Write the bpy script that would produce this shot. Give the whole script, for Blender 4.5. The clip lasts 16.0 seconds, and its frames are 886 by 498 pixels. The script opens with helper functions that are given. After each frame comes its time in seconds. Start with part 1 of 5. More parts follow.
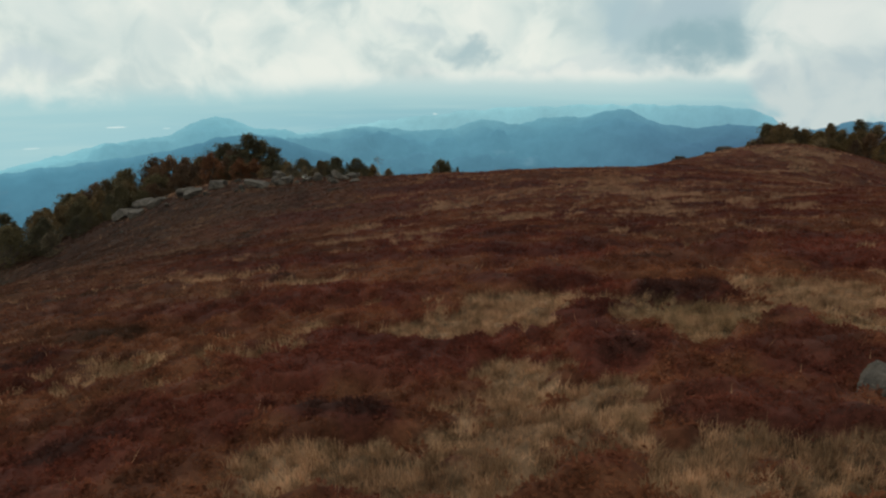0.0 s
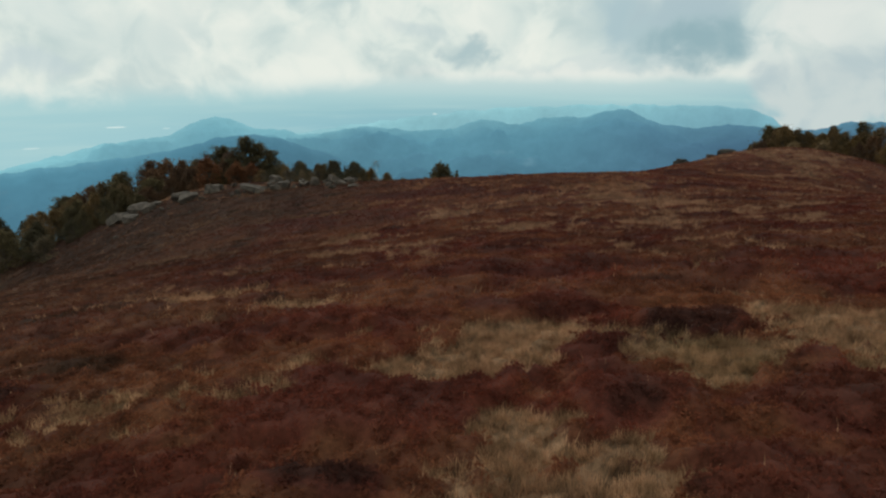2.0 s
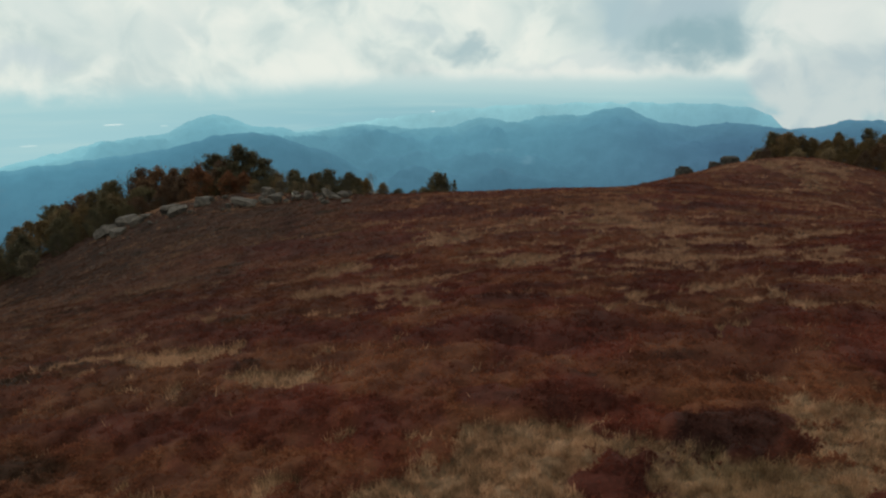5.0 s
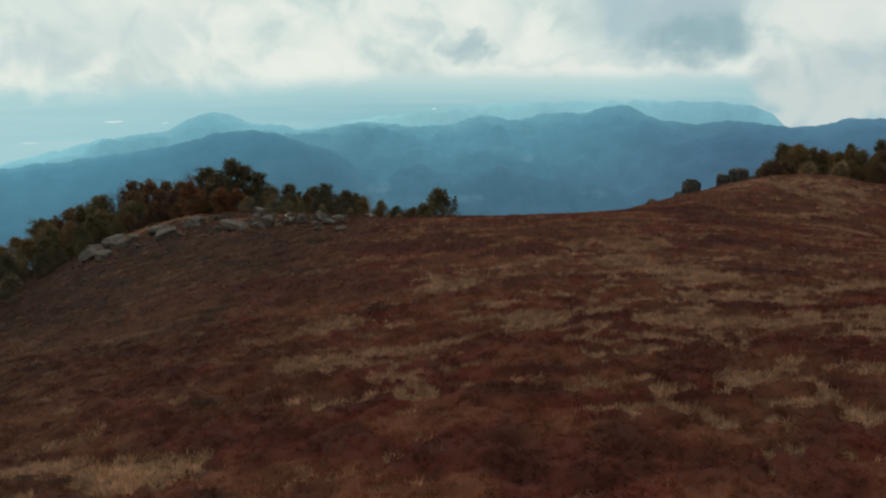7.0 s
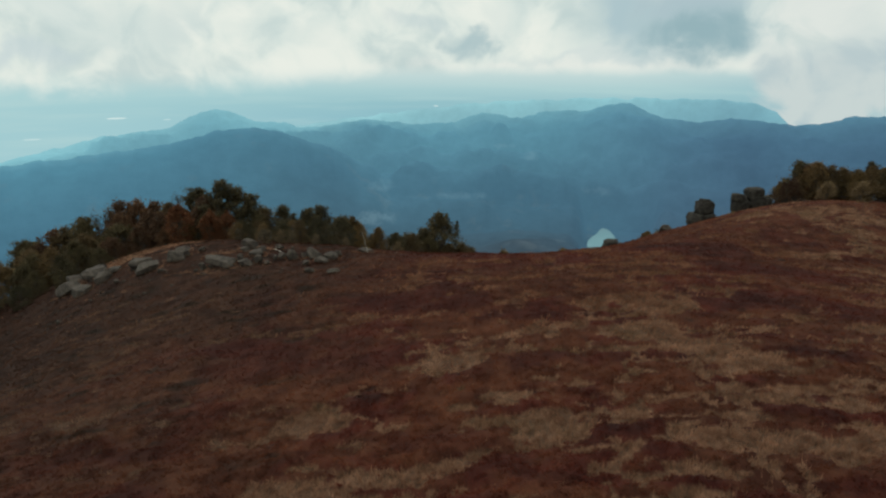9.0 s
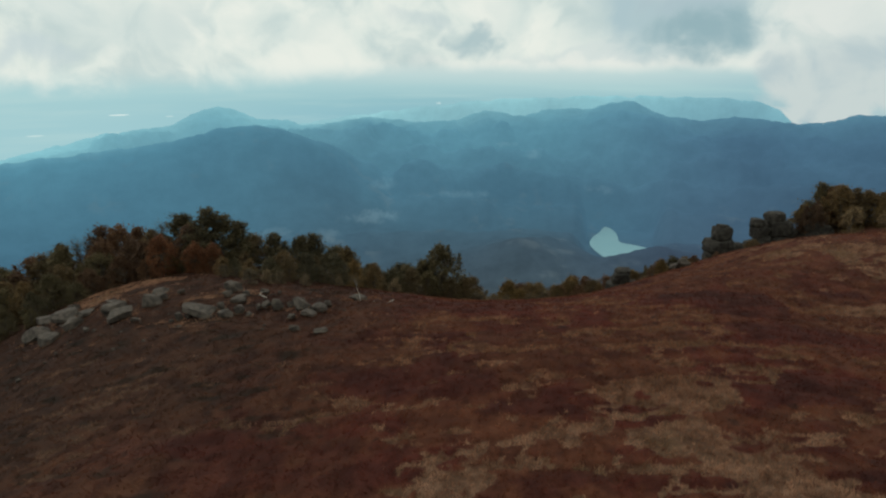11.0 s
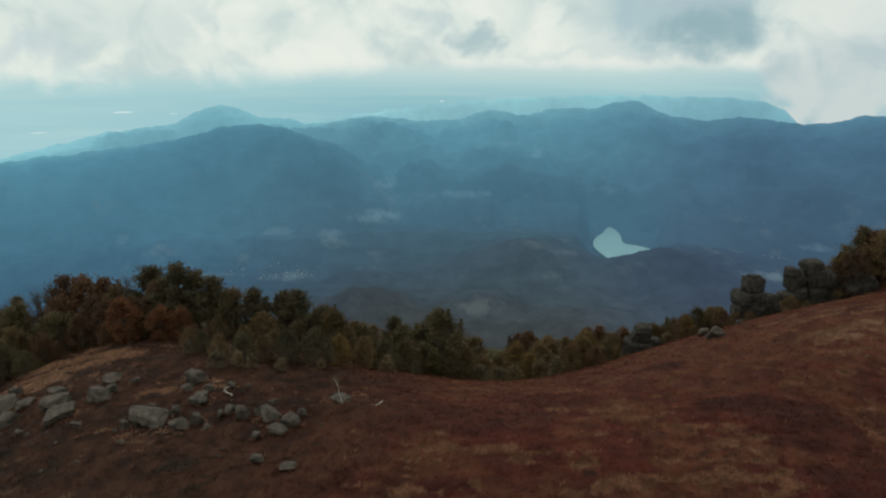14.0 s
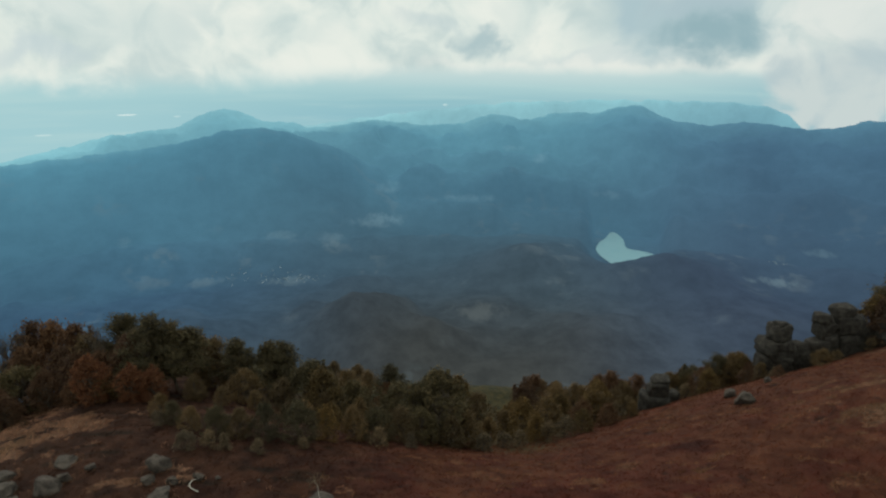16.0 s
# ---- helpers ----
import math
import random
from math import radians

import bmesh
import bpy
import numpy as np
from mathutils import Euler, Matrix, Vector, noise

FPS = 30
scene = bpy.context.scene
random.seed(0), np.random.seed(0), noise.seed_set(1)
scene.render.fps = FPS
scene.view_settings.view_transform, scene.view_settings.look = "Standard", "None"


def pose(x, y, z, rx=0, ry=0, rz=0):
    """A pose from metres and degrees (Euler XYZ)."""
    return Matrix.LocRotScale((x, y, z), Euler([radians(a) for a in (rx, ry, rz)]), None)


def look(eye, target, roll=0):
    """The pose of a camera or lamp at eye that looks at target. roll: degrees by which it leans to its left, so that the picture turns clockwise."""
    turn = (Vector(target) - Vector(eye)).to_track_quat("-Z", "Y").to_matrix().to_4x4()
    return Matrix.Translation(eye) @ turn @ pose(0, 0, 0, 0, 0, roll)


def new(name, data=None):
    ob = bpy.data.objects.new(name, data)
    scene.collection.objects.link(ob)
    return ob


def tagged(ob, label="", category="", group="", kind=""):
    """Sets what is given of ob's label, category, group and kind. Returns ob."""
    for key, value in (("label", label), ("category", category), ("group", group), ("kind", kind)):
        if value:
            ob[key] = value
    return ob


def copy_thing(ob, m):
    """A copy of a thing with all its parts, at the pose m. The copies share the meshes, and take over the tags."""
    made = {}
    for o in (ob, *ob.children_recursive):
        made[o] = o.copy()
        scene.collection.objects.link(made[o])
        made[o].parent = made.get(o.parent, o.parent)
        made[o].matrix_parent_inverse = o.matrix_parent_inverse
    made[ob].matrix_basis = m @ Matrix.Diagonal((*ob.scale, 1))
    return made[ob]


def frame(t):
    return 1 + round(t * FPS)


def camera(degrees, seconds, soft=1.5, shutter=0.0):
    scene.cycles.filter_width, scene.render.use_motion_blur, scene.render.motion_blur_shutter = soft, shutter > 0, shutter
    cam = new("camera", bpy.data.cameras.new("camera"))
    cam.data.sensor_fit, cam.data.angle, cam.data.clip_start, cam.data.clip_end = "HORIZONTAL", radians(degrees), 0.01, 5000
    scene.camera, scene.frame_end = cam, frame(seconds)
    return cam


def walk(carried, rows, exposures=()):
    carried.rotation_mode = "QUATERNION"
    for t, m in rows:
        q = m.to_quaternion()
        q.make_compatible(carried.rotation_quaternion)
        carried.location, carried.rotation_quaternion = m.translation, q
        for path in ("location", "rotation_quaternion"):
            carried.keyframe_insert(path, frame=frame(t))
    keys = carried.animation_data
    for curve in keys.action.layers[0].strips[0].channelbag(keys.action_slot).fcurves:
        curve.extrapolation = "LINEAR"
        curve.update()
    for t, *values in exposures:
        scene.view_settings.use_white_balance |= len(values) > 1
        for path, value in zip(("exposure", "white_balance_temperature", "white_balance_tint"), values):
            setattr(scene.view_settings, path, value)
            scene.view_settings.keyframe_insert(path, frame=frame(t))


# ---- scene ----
cam = camera(70.0, 16.0, soft=2.3)
PATH = [
    (0.0, (0.130, -0.587, 7.281), (0.088, 18.662, 1.854), -0.13),
    (0.5, (0.159, -0.244, 7.406), (0.108, 19.007, 1.983), -0.13),
    (1.0, (0.186, 0.125, 7.492), (0.135, 19.377, 2.072), -0.13),
    (1.5, (0.213, 0.498, 7.566), (0.167, 19.749, 2.144), -0.12),
    (2.0, (0.238, 0.870, 7.650), (0.202, 20.120, 2.224), -0.12),
    (2.5, (0.262, 1.252, 7.763), (0.238, 20.500, 2.331), -0.12),
    (3.0, (0.286, 1.663, 7.922), (0.274, 20.909, 2.481), -0.11),
    (3.5, (0.309, 2.126, 8.139), (0.308, 21.369, 2.686), -0.10),
    (4.0, (0.332, 2.667, 8.422), (0.340, 21.906, 2.956), -0.10),
    (4.5, (0.354, 3.309, 8.776), (0.369, 22.543, 3.295), -0.09),
    (5.0, (0.377, 4.071, 9.202), (0.394, 23.301, 3.705), -0.08),
    (5.5, (0.400, 4.970, 9.700), (0.417, 24.195, 4.185), -0.07),
    (6.0, (0.422, 6.016, 10.264), (0.436, 25.235, 4.731), -0.06),
    (6.5, (0.446, 7.213, 10.890), (0.453, 26.426, 5.336), -0.04),
    (7.0, (0.470, 8.559, 11.568), (0.467, 27.767, 5.994), -0.03),
    (7.5, (0.494, 10.050, 12.291), (0.480, 29.251, 6.696), -0.01),
    (8.0, (0.520, 11.674, 13.049), (0.491, 30.869, 7.433), 0.00),
    (8.5, (0.547, 13.418, 13.833), (0.502, 32.607, 8.196), 0.02),
    (9.0, (0.575, 15.266, 14.637), (0.513, 34.448, 8.978), 0.04),
    (9.5, (0.605, 17.201, 15.452), (0.525, 36.378, 9.772), 0.06),
    (10.0, (0.636, 19.208, 16.273), (0.539, 38.378, 10.572), 0.08),
    (10.5, (0.669, 21.270, 17.098), (0.554, 40.434, 11.377), 0.10),
    (11.0, (0.704, 23.375, 17.923), (0.573, 42.533, 12.183), 0.12),
    (11.5, (0.742, 25.512, 18.749), (0.594, 44.664, 12.992), 0.14),
    (12.0, (0.781, 27.674, 19.578), (0.619, 46.822, 13.806), 0.17),
    (12.5, (0.823, 29.858, 20.412), (0.647, 49.002, 14.627), 0.19),
    (13.0, (0.868, 32.064, 21.253), (0.679, 51.205, 15.460), 0.22),
    (13.5, (0.916, 34.292, 22.104), (0.713, 53.433, 16.307), 0.25),
    (14.0, (0.966, 36.546, 22.966), (0.750, 55.687, 17.171), 0.28),
    (14.5, (1.020, 38.827, 23.836), (0.789, 57.970, 18.050), 0.31),
    (15.0, (1.077, 41.130, 24.704), (0.829, 60.279, 18.938), 0.34),
    (15.5, (1.138, 43.446, 25.558), (0.867, 62.604, 19.821), 0.37),
    (16.0, (1.202, 45.751, 26.369), (0.903, 64.921, 20.677), 0.40),
]
walk(cam, [(t, look(eye, target, roll)) for t, eye, target, roll in PATH])

# ---- daylight: an overcast sky with broken cloud and hazy distance ----


def srgb(r, g, b):
    return tuple(((c / 255 + 0.055) / 1.055) ** 2.4 if c > 10 else c / 255 / 12.92 for c in (r, g, b)) + (1.0,)


class Nodes:
    """Short hand for building a node tree."""

    def __init__(self, tree):
        self.tree = tree
        tree.nodes.clear()

    def add(self, kind, **values):
        node = self.tree.nodes.new(kind)
        for key, value in values.items():
            setattr(node, key, value)
        return node

    def link(self, a, b):
        self.tree.links.new(a, b)

    def put(self, socket, value):
        if isinstance(value, bpy.types.NodeSocket):
            self.link(value, socket)
        else:
            socket.default_value = value

    def math(self, op, a, b=0.0, c=0.0, clamp=False):
        node = self.add("ShaderNodeMath", operation=op, use_clamp=clamp)
        for socket, value in zip(node.inputs, (a, b, c)):
            self.put(socket, value)
        return node.outputs[0]

    def span(self, value, lo, hi, to_lo=0.0, to_hi=1.0):
        node = self.add("ShaderNodeMapRange", interpolation_type="SMOOTHSTEP")
        for socket, v in zip(node.inputs, (value, lo, hi, to_lo, to_hi)):
            self.put(socket, v)
        return node.outputs[0]

    def mix(self, f, a, b, blend="MIX"):
        node = self.add("ShaderNodeMix", data_type="RGBA", blend_type=blend)
        self.put(node.inputs[0], f)
        self.put(node.inputs[6], a)
        self.put(node.inputs[7], b)
        return node.outputs[2]

    def noise(self, vector, scale, detail=4.0, rough=0.55, warp=0.0):
        node = self.add("ShaderNodeTexNoise")
        self.put(node.inputs["Vector"], vector)
        for key, v in (("Scale", scale), ("Detail", detail), ("Roughness", rough), ("Distortion", warp)):
            node.inputs[key].default_value = v
        return node.outputs["Fac"]

    def stretch(self, vector, scale, move=(0, 0, 0)):
        node = self.add("ShaderNodeMapping")
        self.put(node.inputs["Vector"], vector)
        node.inputs["Scale"].default_value, node.inputs["Location"].default_value = scale, move
        return node.outputs[0]

    def ramp(self, f, stops):
        node = self.add("ShaderNodeValToRGB")
        self.put(node.inputs[0], f)
        while len(node.color_ramp.elements) < len(stops):
            node.color_ramp.elements.new(0.5)
        for element, (at, colour) in zip(node.color_ramp.elements, stops):
            element.position, element.color = at, colour
        return node.outputs[0]


SUN_EL, SUN_AZ = 42.0, -35.0
world = bpy.data.worlds.new("overcast_sky")
scene.world = world
world.use_nodes = True
n = Nodes(world.node_tree)
way = n.add("ShaderNodeTexCoord").outputs["Generated"]
split = n.add("ShaderNodeSeparateXYZ")
n.link(way, split.inputs[0])
el = n.math("MULTIPLY", n.math("ARCSINE", split.outputs[2]), 57.29578)
az = n.math("MULTIPLY", n.math("ARCTAN2", split.outputs[0], split.outputs[1]), 57.29578)
flat = n.add("ShaderNodeCombineXYZ")
n.link(az, flat.inputs[0])
n.link(el, flat.inputs[1])
flat = flat.outputs[0]
sky = n.add("ShaderNodeTexSky", sky_type="NISHITA", sun_disc=False)
sky.sun_elevation, sky.sun_rotation = radians(SUN_EL), radians(SUN_AZ)
blue = n.mix(1.0, sky.outputs[0], (0.10, 0.10, 0.10, 1), "MULTIPLY")
# cloud deck: large soft masses and finer billows
mass = n.noise(n.stretch(flat, (0.085, 0.12, 1), (3.1, 1.7, 0)), 1.0, 4.0, 0.5, 0.3)
billow = n.noise(n.stretch(flat, (0.27, 0.27, 1), (1.3, 0.4, 0)), 1.0, 5.0, 0.52, 0.5)
curl = n.noise(n.stretch(flat, (0.24, 0.24, 1), (7.7, 5.2, 0)), 1.0, 5.0, 0.52, 0.5)
az_w = n.math("ADD", az, n.math("MULTIPLY", n.math("SUBTRACT", billow, 0.5), 9.0))
el_w = n.math("ADD", el, n.math("MULTIPLY", n.math("SUBTRACT", curl, 0.5), 5.0))


def cloud_blob(at_az, at_el, wide, high, inner=0.25, outer=1.25):
    """A soft oval in the sky, 1 in its middle, its edge ragged by the billows."""
    dx = n.math("DIVIDE", n.math("SUBTRACT", az_w, at_az), wide)
    dy = n.math("DIVIDE", n.math("SUBTRACT", el_w, at_el), high)
    return n.span(n.math("SQRT", n.math("ADD", n.math("MULTIPLY", dx, dx), n.math("MULTIPLY", dy, dy))), inner, outer, 1.0, 0.0)


tone = n.math("ADD", n.math("MULTIPLY", mass, 0.5), n.math("MULTIPLY", billow, 0.5))
deck = n.ramp(n.span(tone, 0.36, 0.62), [(0.0, srgb(194, 211, 209)), (0.5, srgb(220, 230, 223)), (1.0, srgb(233, 238, 229))])
for spot, depth, colour in (((18.8, 3.2, 8.4, 4.2), 0.95, (176, 199, 203)), ((20.9, 2.1, 4.6, 2.6), 0.95, (147, 177, 184)), ((20.0, 5.4, 5.5, 2.2), 0.85, (170, 192, 199)), ((14.6, 4.0, 2.6, 3.0), 0.9, (172, 196, 202)),
                            ((1.9, 1.7, 2.6, 1.2), 0.85, (168, 192, 196)), ((-2.5, 3.2, 2.6, 1.0), 0.5, (190, 207, 209)), ((-26.0, 2.2, 6.0, 2.2), 0.55, (202, 217, 214)), ((-33.0, 0.2, 4.0, 1.0), 0.6, (194, 210, 213)),
                            ((-13.0, 2.8, 5.0, 1.2), 0.4, (205, 220, 216)), ((8.0, 4.8, 4.0, 1.0), 0.4, (204, 218, 214)), ((-18.0, 5.2, 5.0, 1.0), 0.4, (204, 218, 214)), ((12.0, 0.4, 9.0, 0.7), 0.5, (206, 218, 217)), ((32.0, 6.0, 9.0, 2.6), 0.8, (190, 205, 207)), ((31.0, 1.0, 7.0, 4.0), 0.55, (194, 208, 209)), ((-30.0, 4.5, 3.5, 2.0), 0.5, (206, 220, 217)), ((-21.5, 3.0, 2.2, 2.6), 0.45, (200, 215, 213)), ((5.5, 3.0, 2.0, 2.2), 0.4, (206, 220, 216))):
    deck = n.mix(n.math("MULTIPLY", cloud_blob(*spot), depth), deck, srgb(*colour))
gap = n.math("MULTIPLY", n.span(mass, 0.30, 0.22), 0.5)
deck = n.mix(gap, deck, blue)
deck = n.mix(n.math("MULTIPLY", cloud_blob(11.0, -0.45, 15.0, 0.55, 0.1, 1.6), 0.7), deck, srgb(230, 234, 227))
# the far plain below the cloud's edge, its veil of air painted into the sky colours
streaks = n.noise(n.stretch(flat, (0.07, 1.1, 1)), 1.0, 4.0, 0.5)
far = n.ramp(n.span(el, -9.0, 0.0), [(0.0, srgb(134, 184, 198)), (0.45, srgb(138, 186, 198)), (0.68, srgb(148, 192, 200)), (0.84, srgb(170, 205, 208)), (1.0, srgb(200, 219, 217))])
far = n.mix(n.span(az, 0.0, -34.0, 0.0, 0.7), far, srgb(172, 210, 213))
far = n.mix(n.span(az, 12.0, 34.0, 0.0, 0.5), far, srgb(126, 176, 190))
far = n.mix(n.span(streaks, 0.45, 0.7, 0.0, 0.35), far, srgb(184, 214, 213))
# thin pale glints painted onto the far plain
for spot, depth in (((-27.1, -4.28, 0.75, 0.055), 0.8), ((-0.8, -3.69, 0.22, 0.05), 0.7), ((-33.0, -5.6, 0.6, 0.06), 0.4), ((-23.4, -4.5, 0.3, 0.05), 0.4)):
    dx = n.math("DIVIDE", n.math("SUBTRACT", az, spot[0]), spot[2])
    dy = n.math("DIVIDE", n.math("SUBTRACT", el, spot[1]), spot[3])
    glint = n.span(n.math("ADD", n.math("MULTIPLY", dx, dx), n.math("MULTIPLY", dy, dy)), 0.5, 1.3, depth, 0.0)
    far = n.mix(glint, far, srgb(226, 240, 236))
edge = n.math("ADD", n.math("MULTIPLY", n.math("SUBTRACT", billow, 0.5), n.span(az, 2.0, -30.0, 0.5, 3.2)), el)
edge = n.math("ADD", edge, n.span(az, -4.0, -32.0, 0.0, 0.55))
below = n.span(edge, n.span(az, 0.0, -20.0, -1.3, -2.8), n.span(az, 0.0, -20.0, -0.15, 0.2), 1.0, 0.0)
seen = n.mix(below, deck, far)
# one bright cloud hangs low over the hills
body = n.math("MAXIMUM", cloud_blob(30.3, -1.9, 4.7, 3.7, 0.55, 1.15), cloud_blob(35.0, -1.1, 5.0, 2.8, 0.5, 1.2))
body = n.math("MAXIMUM", body, cloud_blob(28.8, -4.0, 2.8, 1.7, 0.5, 1.2))
seen = n.mix(n.math("MULTIPLY", body, 0.95), seen, n.mix(n.span(curl, 0.38, 0.62), srgb(184, 201, 204), srgb(202, 213, 211)))
crown = n.math("MAXIMUM", cloud_blob(29.3, 2.6, 3.6, 2.0, 0.35, 1.15), cloud_blob(30.5, 4.2, 3.6, 1.8, 0.4, 1.15))
seen = n.mix(n.math("MULTIPLY", crown, 0.65), seen, n.mix(n.span(billow, 0.4, 0.6), srgb(206, 218, 214), srgb(226, 231, 225)))
back = n.add("ShaderNodeBackground")
n.link(seen, back.inputs[0])
back.inputs[1].default_value = 1.0
out = n.add("ShaderNodeOutputWorld")
n.link(back.outputs[0], out.inputs[0])

sun = new("sun", bpy.data.lights.new("sun", "SUN"))
sun.data.energy, sun.data.angle, sun.data.color = 0.8, radians(14), (1.0, 0.95, 0.87)
sun_way = Vector((math.sin(radians(SUN_AZ)) * math.cos(radians(SUN_EL)), math.cos(radians(SUN_AZ)) * math.cos(radians(SUN_EL)), math.sin(radians(SUN_EL))))
sun.matrix_world = look(sun_way * 300, (0, 0, 0))


# ---- materials ----


def material(name, colour, rough=0.85, spec=0.25, bump=None, translucent=0.0):
    """colour: a function of Nodes that returns a colour socket; bump: one that returns (height, strength, distance)."""
    mat = bpy.data.materials.new(name)
    mat.use_nodes = True
    k = Nodes(mat.node_tree)
    bsdf = k.add("ShaderNodeBsdfPrincipled")
    bsdf.inputs["Roughness"].default_value = rough
    bsdf.inputs["Specular IOR Level"].default_value = spec
    k.put(bsdf.inputs["Base Color"], colour(k))
    if bump:
        height, strength, distance = bump(k)
        b = k.add("ShaderNodeBump")
        b.inputs["Strength"].default_value, b.inputs["Distance"].default_value = strength, distance
        k.link(height, b.inputs["Height"])
        k.link(b.outputs[0], bsdf.inputs["Normal"])
    shader = bsdf.outputs[0]
    if translucent:
        t = k.add("ShaderNodeBsdfTranslucent")
        k.put(t.inputs[0], colour(k))
        m = k.add("ShaderNodeMixShader")
        m.inputs[0].default_value = translucent
        k.link(shader, m.inputs[1])
        k.link(t.outputs[0], m.inputs[2])
        shader = m.outputs[0]
    o = k.add("ShaderNodeOutputMaterial")
    k.link(shader, o.inputs[0])
    return mat


def place(k):
    return k.add("ShaderNodeNewGeometry").outputs["Position"]


def island(k):
    return k.add("ShaderNodeNewGeometry").outputs["Random Per Island"]


def attribute(k, name):
    return k.add("ShaderNodeAttribute", attribute_name=name).outputs["Fac"]


def heath(k, lift):
    """Heather's colour over the moor: maroon, rust and grey-brown drifts with painted shade in hollows."""
    p = place(k)
    s = k.add("ShaderNodeSeparateXYZ")
    k.link(p, s.inputs[0])
    drift, mid = k.noise(p, 0.16, 5, 0.6), k.noise(p, 0.55, 5, 0.62)
    maroon = k.mix(k.span(mid, 0.35, 0.65), (0.076 * lift, 0.0182 * lift, 0.0126 * lift, 1), (0.134 * lift, 0.0325 * lift, 0.0205 * lift, 1))
    rust = k.mix(k.span(mid, 0.35, 0.65), (0.094 * lift, 0.030 * lift, 0.0168 * lift, 1), (0.172 * lift, 0.060 * lift, 0.031 * lift, 1))
    col = k.mix(k.span(drift, 0.42, 0.54), maroon, rust)
    # browner on the western slope
    west = k.math("SUBTRACT", k.math("MULTIPLY", s.outputs[0], -1.0), k.math("MULTIPLY", k.noise(p, 0.06, 3), 34.0))
    col = k.mix(k.span(west, -16.0, 14.0, 0.0, 0.75), col, k.mix(k.span(mid, 0.35, 0.65), (0.058 * lift, 0.027 * lift, 0.0175 * lift, 1), (0.132 * lift, 0.062 * lift, 0.037 * lift, 1)))
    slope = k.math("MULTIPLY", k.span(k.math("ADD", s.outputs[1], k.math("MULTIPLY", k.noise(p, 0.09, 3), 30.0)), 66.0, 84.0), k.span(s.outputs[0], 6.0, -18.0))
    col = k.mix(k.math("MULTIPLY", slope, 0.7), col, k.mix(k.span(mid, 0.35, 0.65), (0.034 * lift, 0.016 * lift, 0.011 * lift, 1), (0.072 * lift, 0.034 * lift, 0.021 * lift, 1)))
    # thin tawny growth on the far eastern slope
    tawny = k.math("MULTIPLY", k.span(k.math("ADD", s.outputs[1], k.math("MULTIPLY", k.noise(p, 0.10, 4), 24.0)), 92.0, 112.0), k.span(s.outputs[0], -6.0, 12.0))
    col = k.mix(k.math("MULTIPLY", tawny, 0.5), col, k.mix(k.span(mid, 0.35, 0.65), (0.122 * lift, 0.043 * lift, 0.026 * lift, 1), (0.200 * lift, 0.080 * lift, 0.048 * lift, 1)))
    # dark noise blotches painted as the shade between bushes
    hollow_shade = k.noise(k.stretch(p, (1, 1, 1), (31, 7, 3)), 0.42, 4, 0.6)
    col = k.mix(k.span(hollow_shade, 0.60, 0.72, 0.0, 0.7), col, (0.024 * lift, 0.014 * lift, 0.012 * lift, 1))
    brush = k.noise(k.stretch(p, (0.35, 1, 1), (5, 12, 2)), 0.55, 4, 0.6)
    col = k.mix(k.math("MULTIPLY", k.span(brush, 0.54, 0.66, 0.0, 0.8), k.span(s.outputs[0], -2.0, -14.0)), col, (0.026 * lift, 0.018 * lift, 0.012 * lift, 1))
    # older, greyer growth in broad drifts, paler near the top at low y
    col = k.mix(k.span(k.noise(k.stretch(p, (0.6, 1, 1), (9, 4, 1)), 0.075, 4, 0.6), 0.42, 0.62), col, k.mix(1.0, col, (0.80, 0.81, 0.83, 1), "MULTIPLY"))
    # dense old heather: wine-red, and almost black where the shade under bushes is painted
    deep = attribute(k, "deep")
    col = k.mix(k.span(deep, 0.12, 0.6, 0.0, 0.85), col, k.mix(k.span(mid, 0.35, 0.65), (0.056 * lift, 0.0148 * lift, 0.0112 * lift, 1), (0.096 * lift, 0.0245 * lift, 0.0175 * lift, 1)))
    col = k.mix(k.span(deep, 0.6, 0.95, 0.0, 0.75), col, (0.030 * lift, 0.0125 * lift, 0.0105 * lift, 1))
    near_lift = k.span(k.math("ADD", s.outputs[1], k.math("MULTIPLY", k.noise(p, 0.11, 3), 16.0)), 46.0, 18.0)
    return k.mix(near_lift, col, k.mix(1.0, col, (1.50, 1.62, 1.52, 1), "MULTIPLY"))


